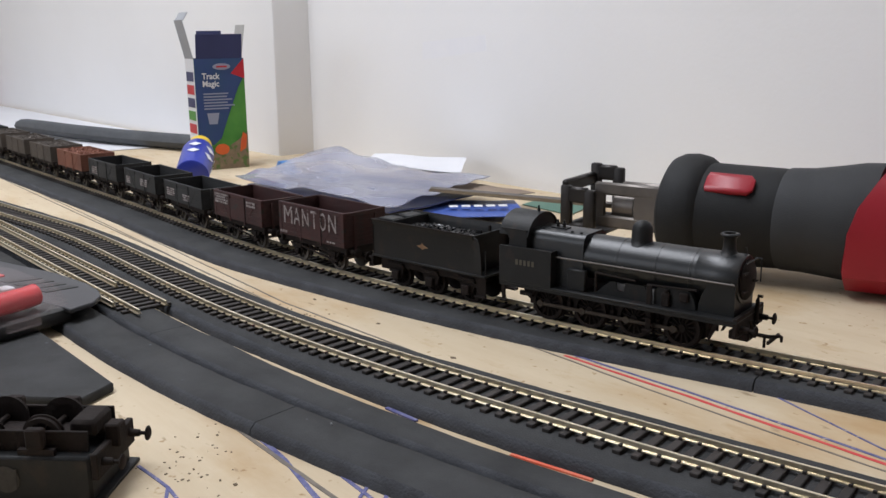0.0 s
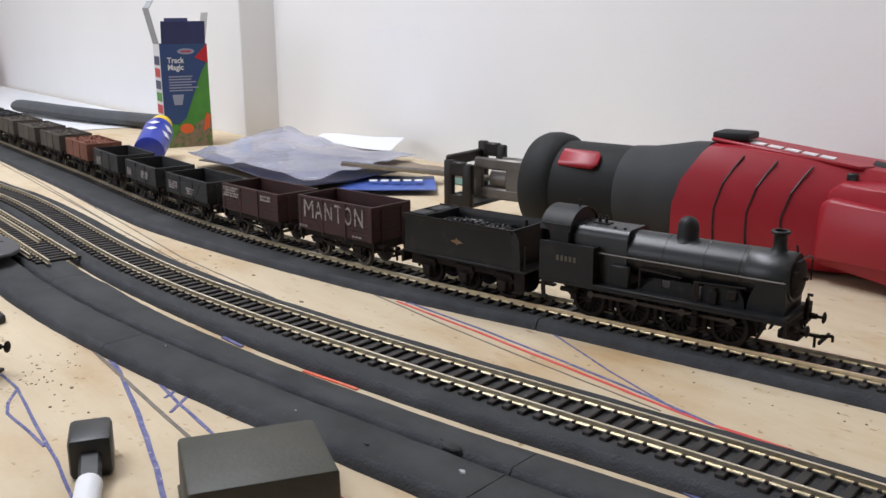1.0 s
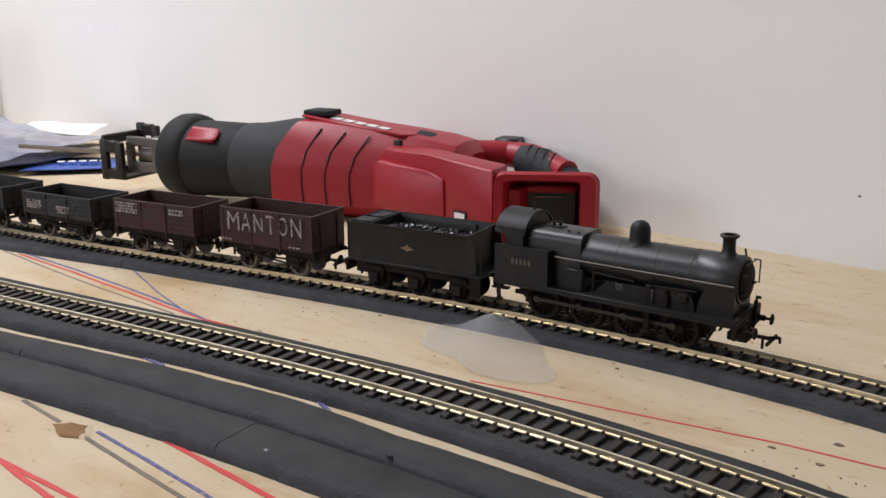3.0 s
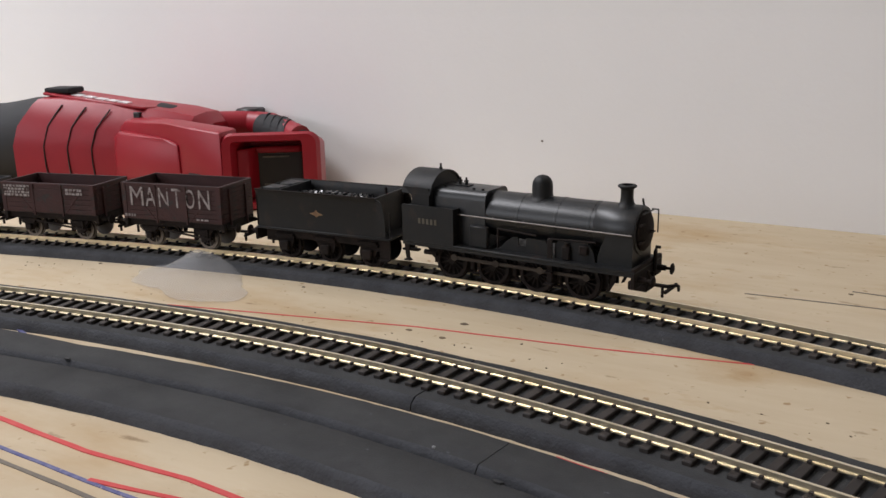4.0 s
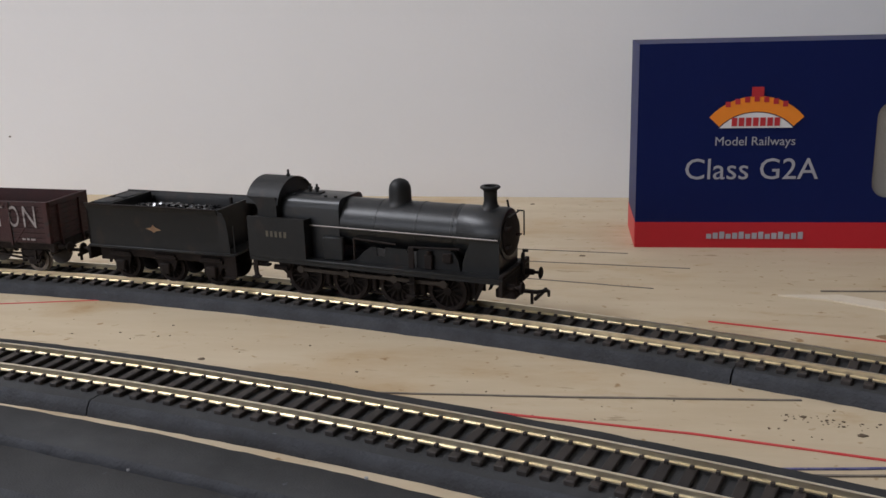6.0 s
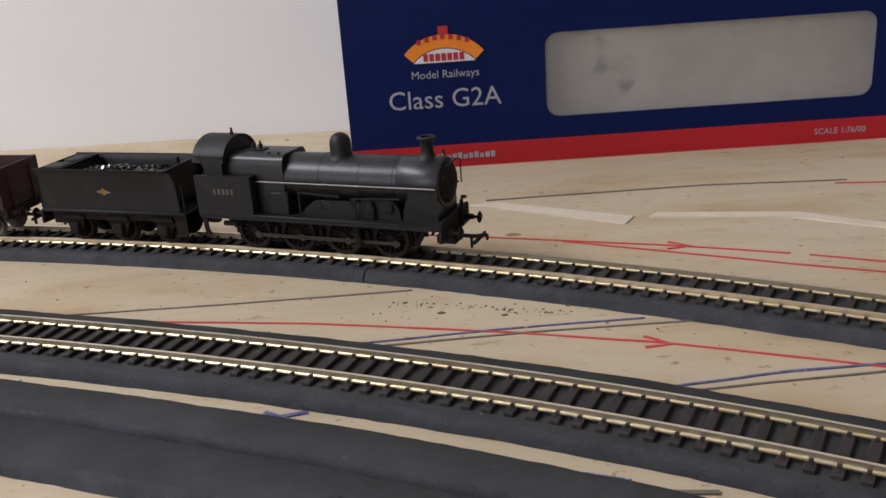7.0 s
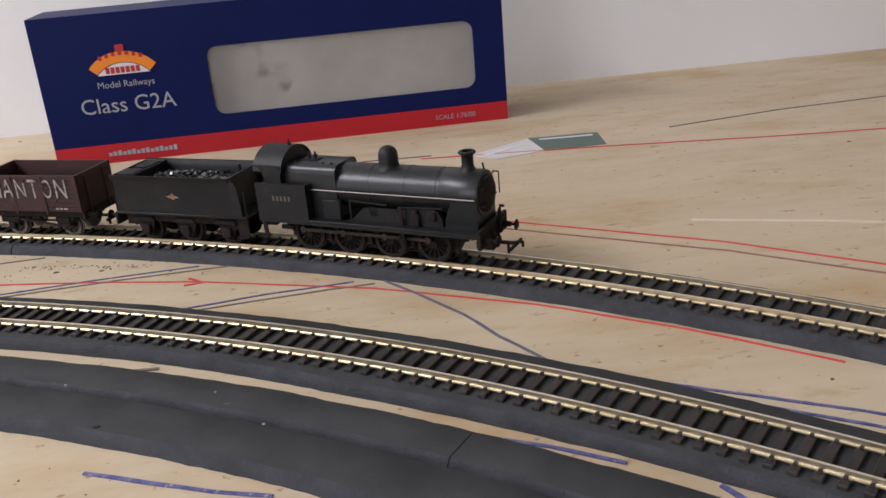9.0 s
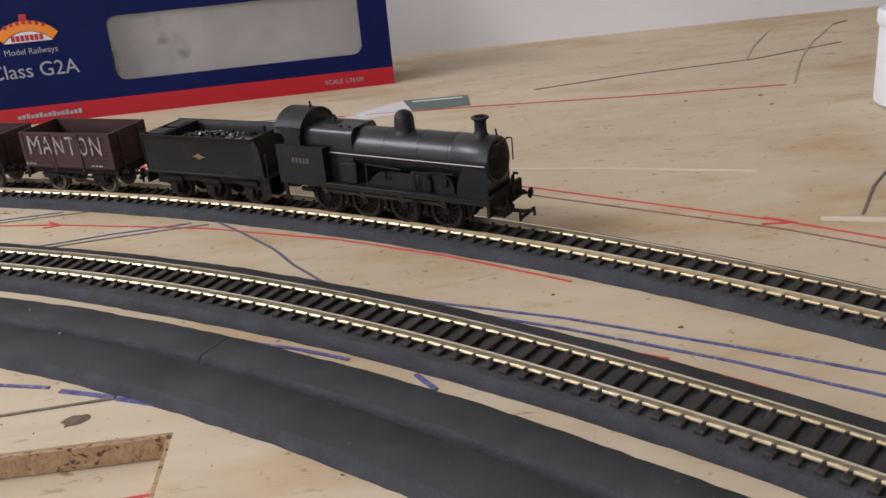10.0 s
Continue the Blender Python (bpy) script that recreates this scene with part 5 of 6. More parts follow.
# ---------------------------------------------------------------- loose things on the near board
def near_things():
    tissue_mat = material("tracing_tissue", (0.60, 0.60, 0.61), 0.7, 0, (0.52, 0.51, 0.51), 25, alpha=0.15)
    v, f, n = [], [], 40
    for r in range(9):
        for i in range(n):
            ang = 2 * math.pi * i / n
            edge = 0.034 * (1 + 0.30 * noise.noise(Vector((math.cos(ang) * 1.6, math.sin(ang) * 1.6, 4))) + 0.10 * noise.noise(Vector((math.cos(ang) * 6, math.sin(ang) * 6, 9)))) * (1 + 0.18 * math.cos(2 * ang))
            q = edge * r / 8
            x, y = q * math.cos(ang), q * math.sin(ang) * 0.78
            h = 0.0011 + 0.0008 * noise.noise(Vector((x * 90, y * 90, 3))) + 0.0145 * max(0.0, 1 - math.hypot(x + 0.006, y - 0.010) / 0.028) ** 1.15
            v.append((-0.364 + x * 0.97 + y * 0.25, 0.600 + y - x * 0.28, h))
    for r in range(8):
        for i in range(n):
            j = (i + 1) % n
            f.append((r * n + i, r * n + j, (r + 1) * n + j, (r + 1) * n + i) if r else (i, n + i, n + j))
    k = len(v)
    both = (v + [(x, y, h - 0.0002) for x, y, h in v], f + [tuple(reversed([i + k for i in q])) for q in f] + [(8 * n + i, 8 * n + (i + 1) % n, k + 8 * n + (i + 1) % n, k + 8 * n + i) for i in range(n)])
    tagged(part("tissue_scrap", both, tissue_mat, angle=80), "crumpled scrap of translucent tissue paper on plywood", "paper scrap")
    olive = material("olive_plastic", (0.026, 0.025, 0.015), 0.55, 0, (0.042, 0.040, 0.026), 50, 0.8, 0.15, 500)
    t = thing("wagon_body", pose(-0.5535, 0.3800, 0, 0, 0, 71), "plain olive-brown wagon body lying upside down on the board", "model part")
    part("shell", bevelled(loft([[(-0.0225 * k, -0.020 * k, z), (0.0225 * k, -0.020 * k, z), (0.0225 * k, 0.020 * k, z), (-0.0225 * k, 0.020 * k, z)] for z, k in ((0.0, 1.0), (0.0185, 0.985))]), 0.0014, 2), olive, t)
    part("rim", cat(B(-0.0232, 0.0232, -0.0206, 0.0206, 0.0, 0.0016, 0.0004)), olive, t)
    # little black clip with a white pen end
    t = thing("rail_clip", pose(-0.612, 0.348, 0, 0, 0, -20), "small black plastic clip with a pale rod", "clip")
    part("block", B(-0.011, 0.008, -0.007, 0.007, 0.0, 0.0145, 0.002, 2), tool_black, t)
    part("arm", moved(B(0.004, 0.026, -0.0035, 0.0035, 0.006, 0.011, 0.001), pose(0, 0, 0, 0, 8, 0)), tool_black, t)
    part("rod", rod((0.024, 0, 0.0062), (0.062, -0.002, 0.0045), 0.0042, 16), print_white, t, "pale rod end")
    # upturned chassis with crest
    t = thing("upturned_tender", pose(-0.722, 0.332, 0, 0, 0, 46), "black model tender lying upside down showing its wheels", "model part")
    g = U
    part("tank", mm(B(-72, 4, -15.5, 15.5, 0.4, 16, 1.0)), black_weathered, t)
    part("rim", mm(B(-73, 7, -16.4, 16.4, 0.0, 1.4, 0.3)), black_weathered, t)
    part("frame", mm(B(-66, 2, -11, -9.8, 16, 23, 0.2), B(-66, 2, 9.8, 11, 16, 23, 0.2), B(-60, -2, -6, 6, 16, 19, 0.5)), frame_grime, t)
    for x in (-54, -34, -14):
        wheelset(t, 6.6, 10, frame_grime, "dark wheels pointing up").matrix_local = pose(x * U, 0, 20.0 * U)
        for y in (-13.2, 13.2):
            part("axle_box", mm(B(x - 3, x + 3, y - 1.6, y + 1.6, 18, 25, 0.6), B(x - 6, x + 6, y - 1.0, y + 1.0, 16, 18)), frame_grime, t)
    part("coupling", mm(rod((-8, 0, 19), (9, 0, 19), 2.2, 10), B(4, 9, -3, 3, 14, 22, 0.6), B(-6, 3, -7, 7, 19, 25, 1.2)), frame_grime, t)
    part("buffer_beam", mm(B(4, 6.4, -15, 15, 8, 17, 0.4)), frame_grime, t)
    for y in (-11, 11):
        part("buffer", mm(buffer_geo(6.4, y, 13, 1)), frame_grime, t)
    crest = material("crest_pale", (0.055, 0.048, 0.040), 0.7, 0, (0.02, 0.018, 0.016), 400, 0.9)
    part("crest", mm(prism([(-24 + 4.6 * math.cos(a), 8.2 + 4.6 * math.sin(a)) for a in np.linspace(0, 6.28, 16)[:-1]], "y", -15.75, -15.45), prism([(-28, 9), (-20, 12), (-20.5, 6)], "y", -15.9, -15.7)), crest, t, "pale worn crest")
    # clear organiser with red contents on a grey dish
    clear = material("clear_plastic", (0.75, 0.62, 0.62), 0.10, 0, alpha=0.08, spec=0.6)
    t = thing("parts_box", pose(-0.894, 0.386, 0.0, 0, 0, 16), "clear lidded plastic parts box with red and blue contents", "storage box")
    part("base", bevelled(B(-0.150, -0.002, -0.130, -0.002, 0.0043, 0.0125), 0.003, 2), tool_black, t, "black base")
    part("lid", bevelled(loft([[(-0.149 + e, -0.129 + e, z), (-e * 1.5, -0.129 + e, z), (-e * 1.5, -e * 1.2, z), (-0.149 + e, -e * 1.2, z)] for z, e in ((0.0128, 0.001), (0.024, 0.004), (0.034, 0.016))]), 0.004, 3), clear, t, "clear domed lid")
    part("latch", B(0.000, 0.0026, -0.040, -0.022, 0.0090, 0.0150, 0.0008), clear, t)
    redp = material("red_contents", (0.60, 0.012, 0.02), 0.35, 0, (0.50, 0.012, 0.02), 40)
    pale = material("pale_red_card", (0.66, 0.10, 0.10), 0.5, 0, (0.70, 0.20, 0.19), 20)
    part("red_roll", loft([[(x + 0.0065 * math.cos(a), y, 0.0195 + 0.0055 * math.sin(a)) for a in np.linspace(0, 6.283, 15)[:-1]] for y, x in ((-0.120, -0.014), (-0.060, -0.013), (-0.020, -0.014), (-0.013, -0.016))]), redp, t, "red rolled contents")
    part("red_card", moved(B(-0.125, -0.026, -0.110, -0.022, 0, 0.0008), pose(0, 0, 0.0290, 0, 1, 0)), pale, t)
    part("blue_piece", B(-0.034, -0.024, -0.085, -0.052, 0.0130, 0.0245, 0.003, 2), material("blue_contents", (0.02, 0.05, 0.30), 0.4), t)
    part("grey_piece", B(-0.034, -0.024, -0.048, -0.034, 0.0130, 0.0245, 0.003, 2), print_grey, t)
    part("white_piece", B(-0.034, -0.025, -0.031, -0.016, 0.0130, 0.0235, 0.003, 2), print_white, t)
    dish = material("grey_flange", (0.045, 0.045, 0.05), 0.5, 0, (0.06, 0.06, 0.066), 20)
    flange = part("flange", bevelled(prism([(0.002, -0.006), (0.001, 0.008), (-0.006, 0.0180), (-0.017, 0.0246), (-0.035, 0.0300), (-0.070, 0.0340), (-0.130, 0.0340), (-0.130, -0.006)], "z", 0.0103, 0.0128), 0.0006), dish, t, "dark grey rounded flange with slots")
    part("slot", cat(*[prism([(-0.078 + i * 0.012, 0.006), (-0.072 + i * 0.012, 0.006), (-0.064 + i * 0.011, 0.022), (-0.070 + i * 0.011, 0.022)], "z", 0.0127, 0.0131) for i in range(4)]), tool_black, flange, "dark slots", smooth=False)
    # grey sheet beneath
    tagged(part("foam_sheet", bevelled(prism([(-0.799, 0.3665), (-0.8754, 0.3655), (-1.00, 0.362), (-1.20, 0.345), (-1.20, 0.22), (-0.86, 0.28), (-0.79, 0.350)], "z", 0.0, 0.0042), 0.0008), foam), "flat dark grey painted foam sheet beside the yard", "foam sheet")


near_things()


def yard_track():
    """Short stub of a siding that ends beside the running lines."""
    t = thing("siding_track", Matrix(), "unfinished siding with bare rail ends and black sleepers", "railway track")
    end, back = Vector((-0.888, 0.4195, 0)), Vector((-1.36, 0.418, 0))
    d = (back - end).normalized()
    nrm = Vector((-d.y, d.x, 0))
    ang = math.degrees(math.atan2(-d.y, -d.x))
    L = (back - end).length
    g = sleeper_geo()
    sl = mesh_of("sleeper", g, sleeper_plastic, smooth=False)
    for k in range(int(L / PITCH)):
        p = end + d * (k * PITCH + 0.002)
        ob = new("sleeper", sl)
        ob.parent = t
        ob.matrix_local = pose(p.x, p.y, 0, 0, 0, ang + 180)
    for off, a, b in ((-0.00865, -0.004, L), (0.00865, -0.010, L), (-0.003, 0.05, L), (0.0135, 0.012, L)):
        ring = []
        for s in (a, b):
            p = end + d * s + nrm * (off * (1 if abs(off) > 0.005 else 1))
            ring.append([(p.x + nrm.x * u, p.y + nrm.y * u, SLEEPER_TOP + z) for u, z in RAIL_SECTION])
        part("rail", loft(ring), rail_metal, t, "tarnished nickel silver rail", angle=25)


yard_track()


# ---------------------------------------------------------------- pen lines, marks and litter on the board
def stroke(pts, width, z=0.0, h=0.00022):
    """A thin felt-pen stroke: a raised ribbon with slightly wandering edges."""
    P = []
    for (x0, y0), (x1, y1) in zip(pts, pts[1:]):
        n = max(1, int(math.hypot(x1 - x0, y1 - y0) / 0.006))
        P += [(x0 + (x1 - x0) * i / n, y0 + (y1 - y0) * i / n) for i in range(n)]
    P.append(pts[-1])
    rings = []
    for i, (x, y) in enumerate(P):
        xa, ya = P[max(0, i - 1)]
        xb, yb = P[min(len(P) - 1, i + 1)]
        a = math.atan2(yb - ya, xb - xa)
        w = width / 2 * (1 + 0.25 * noise.noise(Vector((x * 300, y * 300, 1))))
        nx, ny = -math.sin(a), math.cos(a)
        k = 0.0003 * noise.noise(Vector((x * 60, y * 60, 5)))
        rings.append([(x + nx * (w + k), y + ny * (w + k), z), (x + nx * (w + k), y + ny * (w + k), z + h), (x - nx * (w - k), y - ny * (w - k), z + h), (x - nx * (w - k), y - ny * (w - k), z)])
    return loft(rings)


STROKES = [
    (ink_red, 0.0017, "red", [(-0.703, 0.5405), (-0.636, 0.5415), (-0.578, 0.541), (-0.530, 0.5405), (-0.503, 0.5405), (-0.470, 0.545)]),
    (ink_blue, 0.0015, "blue", [(-0.700, 0.5440), (-0.641, 0.5455), (-0.582, 0.5452), (-0.533, 0.5438), (-0.500, 0.541)]),
    (pencil, 0.0010, "grey", [(-0.746, 0.539), (-0.649, 0.5355), (-0.589, 0.5350), (-0.521, 0.536)]),
    (ink_blue, 0.0009, "blue", [(-0.612, 0.568), (-0.561, 0.552), (-0.515, 0.541)]),
    (pencil, 0.0010, "grey", [(-1.543, 0.525), (-1.037, 0.499), (-0.867, 0.489), (-0.751, 0.492)]),
    (pencil, 0.0010, "grey", [(-1.475, 0.507), (-1.013, 0.489), (-0.858, 0.483), (-0.770, 0.484)]),
    (pencil, 0.0008, "grey", [(-1.543, 0.516), (-1.20, 0.500), (-0.95, 0.486)]),
    (ink_red, 0.0009, "red", [(-0.345, 0.567), (-0.323, 0.572), (-0.221, 0.595), (-0.142, 0.606), (-0.080, 0.618)]),
    (pencil, 0.0009, "grey", [(-0.105, 0.709), (-0.042, 0.713), (0.030, 0.708), (0.20, 0.690)]),
    (pencil, 0.0009, "grey", [(-0.02, 0.690), (0.08, 0.676), (0.18, 0.655)]),
    (pencil, 0.0008, "grey", [(-0.06, 0.735), (0.06, 0.728), (0.17, 0.717)]),
    (ink_blue, 0.0020, "broad blue", [(-0.722, 0.390), (-0.695, 0.387), (-0.644, 0.376), (-0.599, 0.365), (-0.575, 0.358), (-0.55, 0.35)]),
    (pencil, 0.0016, "grey", [(-0.775, 0.388), (-0.700, 0.386), (-0.640, 0.384), (-0.55, 0.382), (-0.519, 0.382), (-0.440, 0.380), (-0.36, 0.378)]),
    (ink_blue, 0.0014, "blue", [(-0.682, 0.396), (-0.644, 0.393), (-0.600, 0.391), (-0.512, 0.3895), (-0.440, 0.389), (-0.35, 0.388)]),
    (ink_blue, 0.0014, "blue", [(-0.652, 0.400), (-0.640, 0.387)]),
    (ink_blue, 0.0014, "blue", [(-0.660, 0.398), (-0.655, 0.391)]),
    (ink_blue, 0.0012, "blue", [(-0.725, 0.346), (-0.703, 0.347), (-0.664, 0.343), (-0.625, 0.340), (-0.59, 0.335)]),
    (ink_blue, 0.0012, "thin blue", [(-0.703, 0.347), (-0.690, 0.340), (-0.679, 0.337), (-0.657, 0.339), (-0.640, 0.340)]),
    (ink_red, 0.0020, "red", [(-0.607, 0.396), (-0.600, 0.403), (-0.590, 0.4035)]),
    (ink_red, 0.0020, "red", [(-0.560, 0.403), (-0.486, 0.402), (-0.430, 0.402), (-0.37, 0.400), (-0.30, 0.399)]),
    (ink_red, 0.0018, "red", [(-0.450, 0.400), (-0.405, 0.404), (-0.330, 0.410), (-0.260, 0.416)]),
    (pencil, 0.0016, "grey", [(-0.471, 0.432), (-0.420, 0.431), (-0.355, 0.429), (-0.229, 0.424), (-0.15, 0.421)]),
    (ink_blue, 0.0014, "blue", [(-0.421, 0.4365), (-0.390, 0.436), (-0.348, 0.435), (-0.237, 0.430), (-0.168, 0.429), (-0.10, 0.427)]),
    (ink_blue, 0.0016, "blue dot of a", [(-0.205, 0.430), (-0.200, 0.4345)]),
    (ink_red, 0.0020, "red", [(-0.395, 0.449), (-0.333, 0.448), (-0.254, 0.4435), (-0.210, 0.4455), (-0.170, 0.443)]),
    (ink_red, 0.0018, "red", [(-0.237, 0.431), (-0.170, 0.440), (-0.120, 0.449)]),
    (ink_red, 0.0018, "red", [(-0.170, 0.443), (-0.10, 0.441), (-0.02, 0.437)]),
    (ink_blue, 0.0012, "blue", [(-0.158, 0.4555), (-0.120, 0.4495), (-0.06, 0.441)]),
    (ink_red, 0.0010, "red", [(0.080, 0.517), (0.116, 0.5125), (0.183, 0.503), (0.260, 0.486), (0.317, 0.470), (0.400, 0.438), (0.472, 0.399), (0.524, 0.361), (0.57, 0.32)]),
    (ink_red, 0.0015, "red arrow head of a", [(0.309, 0.4765), (0.318, 0.469), (0.308, 0.468)]),
    (pencil, 0.0009, "grey", [(0.060, 0.5235), (0.143, 0.527), (0.222, 0.532)]),
    (ink_blue, 0.0010, "blue", [(0.204, 0.482), (0.260, 0.489), (0.312, 0.4925)]),
    (pencil, 0.0009, "grey", [(0.215, 0.4795), (0.271, 0.485), (0.330, 0.488)]),
    (ink_blue, 0.0011, "blue", [(0.309, 0.438), (0.351, 0.445), (0.392, 0.448)]),
    (pencil, 0.0009, "grey", [(0.319, 0.4355), (0.380, 0.442), (0.402, 0.443)]),
    (pencil_blue, 0.0013, "faded blue", [(0.406, 0.446), (0.421, 0.425), (0.439, 0.398), (0.451, 0.373), (0.467, 0.346)]),
    (ink_red, 0.0010, "red", [(0.200, 0.610), (0.254, 0.595), (0.340, 0.569), (0.385, 0.552)]),
    (ink_red, 0.0010, "red", [(0.392, 0.549), (0.470, 0.513), (0.573, 0.446), (0.679, 0.357), (0.74, 0.295)]),
    (ink_red, 0.0010, "red", [(0.29, 0.583), (0.381, 0.540), (0.440, 0.514)]),
    (pencil_red, 0.0009, "dull red", [(0.440, 0.514), (0.470, 0.500), (0.571, 0.434), (0.675, 0.348), (0.735, 0.284)]),
    (ink_red, 0.0014, "red arrow head of a", [(0.337, 0.5745), (0.346, 0.5675), (0.335, 0.5655)]),
    (ink_red, 0.0014, "red arrow head of a", [(0.668, 0.357), (0.683, 0.3545), (0.672, 0.365)]),
    (ink_blue, 0.0013, "blue", [(0.485, 0.331), (0.560, 0.288), (0.613, 0.251), (0.652, 0.222), (0.70, 0.18)]),
    (ink_blue, 0.0013, "blue", [(0.495, 0.322), (0.559, 0.279), (0.609, 0.241), (0.646, 0.209), (0.69, 0.165)]),
    (ink_red, 0.0020, "red", [(0.525, 0.299), (0.585, 0.249), (0.618, 0.216), (0.637, 0.193), (0.665, 0.155)]),
    (ink_red, 0.0018, "red arrow head of a", [(0.580, 0.2535), (0.588, 0.248)]),
    (ink_red, 0.0010, "red", [(0.44, 0.652), (0.566, 0.635), (0.674, 0.616), (0.789, 0.601)]),
    (pencil, 0.0010, "grey", [(0.255, 0.656), (0.372, 0.662), (0.448, 0.657)]),
    (pencil, 0.0008, "grey", [(0.62, 0.667), (0.706, 0.683), (0.80, 0.690), (0.89, 0.72)]),
    (pencil, 0.0011, "grey", [(0.715, 0.355), (0.738, 0.388), (0.757, 0.409), (0.80, 0.45)]),
    (smudge_grey, 0.0014, "faint grey", [(0.797, 0.605), (0.818, 0.646), (0.839, 0.683), (0.865, 0.724), (0.920, 0.796)]),
    (pencil, 0.0016, "grey", [(0.920, 0.796), (0.938, 0.805)]),
    (smudge_grey, 0.0016, "faint grey", [(0.794, 0.687), (0.819, 0.734), (0.861, 0.798)]),
    (ink_blue, 0.0015, "blue", [(0.300, 0.309), (0.345, 0.289), (0.365, 0.2825)]),
    (ink_blue, 0.0020, "broad blue", [(0.370, 0.279), (0.392, 0.269)]),
    (ink_blue, 0.0018, "broad blue", [(0.393, 0.268), (0.416, 0.2565)]),
    (pencil, 0.0011, "grey", [(0.330, 0.265), (0.353, 0.266), (0.392, 0.2685)]),
    (ink_blue, 0.0016, "blue", [(0.180, 0.4335), (0.190, 0.427)]), (ink_blue, 0.0016, "blue", [(0.176, 0.4275), (0.194, 0.4325)]),
    (ink_blue, 0.0014, "blue", [(0.100, 0.468), (0.130, 0.462), (0.165, 0.448)]),
    (ink_blue, 0.0014, "blue", [(0.278, 0.391), (0.290, 0.3865)]), (pencil, 0.0016, "grey", [(0.295, 0.381), (0.312, 0.380)]),
    (ink_blue, 0.0015, "blue", [(0.432, 0.302), (0.455, 0.290), (0.476, 0.276)]),
    (ink_blue, 0.0018, "blue", [(0.500, 0.259), (0.506, 0.247)]),
    (ink_blue, 0.0018, "blue", [(-0.475, 0.4905), (-0.460, 0.4905)]), (ink_blue, 0.0018, "blue", [(-0.380, 0.5105), (-0.368, 0.5060)]),
    (ink_orange, 0.0015, "orange", [(-0.645, 0.4490), (-0.625, 0.4535), (-0.613, 0.4560)]),
    (ink_blue, 0.0018, "blue", [(-0.708, 0.4415), (-0.690, 0.4425)]),
    (ink_red, 0.0024, "red", [(-0.118, 0.5095), (-0.100, 0.5065)]),
]
LOW = [(ink_red, 0.0014, [(0.396, 0.2195), (0.421, 0.2215)]), (ink_red, 0.0014, [(0.398, 0.2195), (0.400, 0.2130)])]
for mat, w, pts in LOW:
    tagged(part("pen_line", stroke(pts, w, -0.0090), mat, smooth=False), "red line drawn on the lower board", "pen line", "lines drawn on the board")
for i, (mat, w, colour, pts) in enumerate(STROKES):
    tagged(part("pen_line", stroke(pts, w, 0.0, 0.00018 + 0.000008 * i), mat, smooth=False), colour + " line drawn on the plywood board", "pen line", "lines drawn on the board")


def blot(name, x, y, rx, ry, z, mat, label, category, h=0.0004, seed=1, group=""):
    rnd = random.Random(seed)
    n = 14
    base = [(x + rx * (1 + rnd.uniform(-0.35, 0.3)) * math.cos(2 * math.pi * i / n), y + ry * (1 + rnd.uniform(-0.35, 0.3)) * math.sin(2 * math.pi * i / n)) for i in range(n)]
    rings = [[(px, py, z) for px, py in base], [(x + (px - x) * 0.85, y + (py - y) * 0.85, z + h) for px, py in base]]
    return tagged(part(name, loft(rings), mat), label, category, group)


rust_hole = material("drill_hole_brown", (0.17, 0.085, 0.032), 0.95, 0, (0.34, 0.20, 0.09), 220, 0.9, 0.6, 800)
torn = material("torn_ply", (0.66, 0.57, 0.44), 0.9, 0, (0.72, 0.64, 0.52), 60)
blot("drill_hole", -0.429, 0.432, 0.0108, 0.0058, 0, plywood, "pale torn rim of a drilled hole", "hole rim", 0.0005, 3)
blot("hole_plug", -0.430, 0.431, 0.0095, 0.0050, 0.0003, rust_hole, "rough brown drilled hole in plywood", "hole", 0.0005, 4)
blot("board_knot", 0.381, 0.2565, 0.005, 0.004, 0, mark_dark, "dark knot in the plywood", "knot", 0.0002, 5)
blot("board_knot", 0.267, 0.597, 0.0038, 0.0022, 0, material("ply_plug", (0.26, 0.17, 0.09), 0.8), "brown knot in the plywood", "knot", 0.0003, 6)
DOTS = [(-0.204, 0.608, 2.6), (-0.204, 0.588, 2.4), (-0.222, 0.590, 2.0), (-0.304, 0.620, 1.6), (0.000, 0.550, 2.2), (-0.436, 0.604, 1.6), (0.111, 0.839, 2.2), (0.146, 0.711, 2.6), (0.711, 0.587, 2.2), (0.762, 0.581, 2.6), (0.759, 0.556, 2.2),
        (0.706, 0.683, 2.0), (-0.02, 0.726, 2.8), (-0.06, 0.73, 1.6), (0.22, 0.519, 1.6), (0.235, 0.507, 2.2), (0.26, 0.502, 2.0), (0.285, 0.508, 1.5), (-0.785, 0.530, 2.2), (-0.80, 0.505, 2.0), (-0.735, 0.500, 2.2), (-0.90, 0.512, 2.0), (-0.86, 0.505, 1.8),
        (-0.855, 0.377, 1.6), (-0.845, 0.383, 1.6), (-0.835, 0.384, 1.4), (-0.862, 0.381, 1.4), (-0.825, 0.380, 1.2), (0.56, 0.31, 1.4), (0.60, 0.27, 1.5), (-0.69, 0.365, 1.5), (-0.675, 0.352, 1.2), (-0.66, 0.362, 1.0), (0.37, 0.61, 2.0)]
for i, (x, y, r) in enumerate(DOTS):
    blot("board_speck", x, y, r * U * 0.7, r * U * 0.5, 0, mark_dark, "small dark speck on the plywood", "speck", 0.0003, i, "specks on the board")
bit = material("black_scrap", (0.012, 0.012, 0.013), 0.7)
pale_bit = material("white_scrap", (0.34, 0.34, 0.35), 0.7)
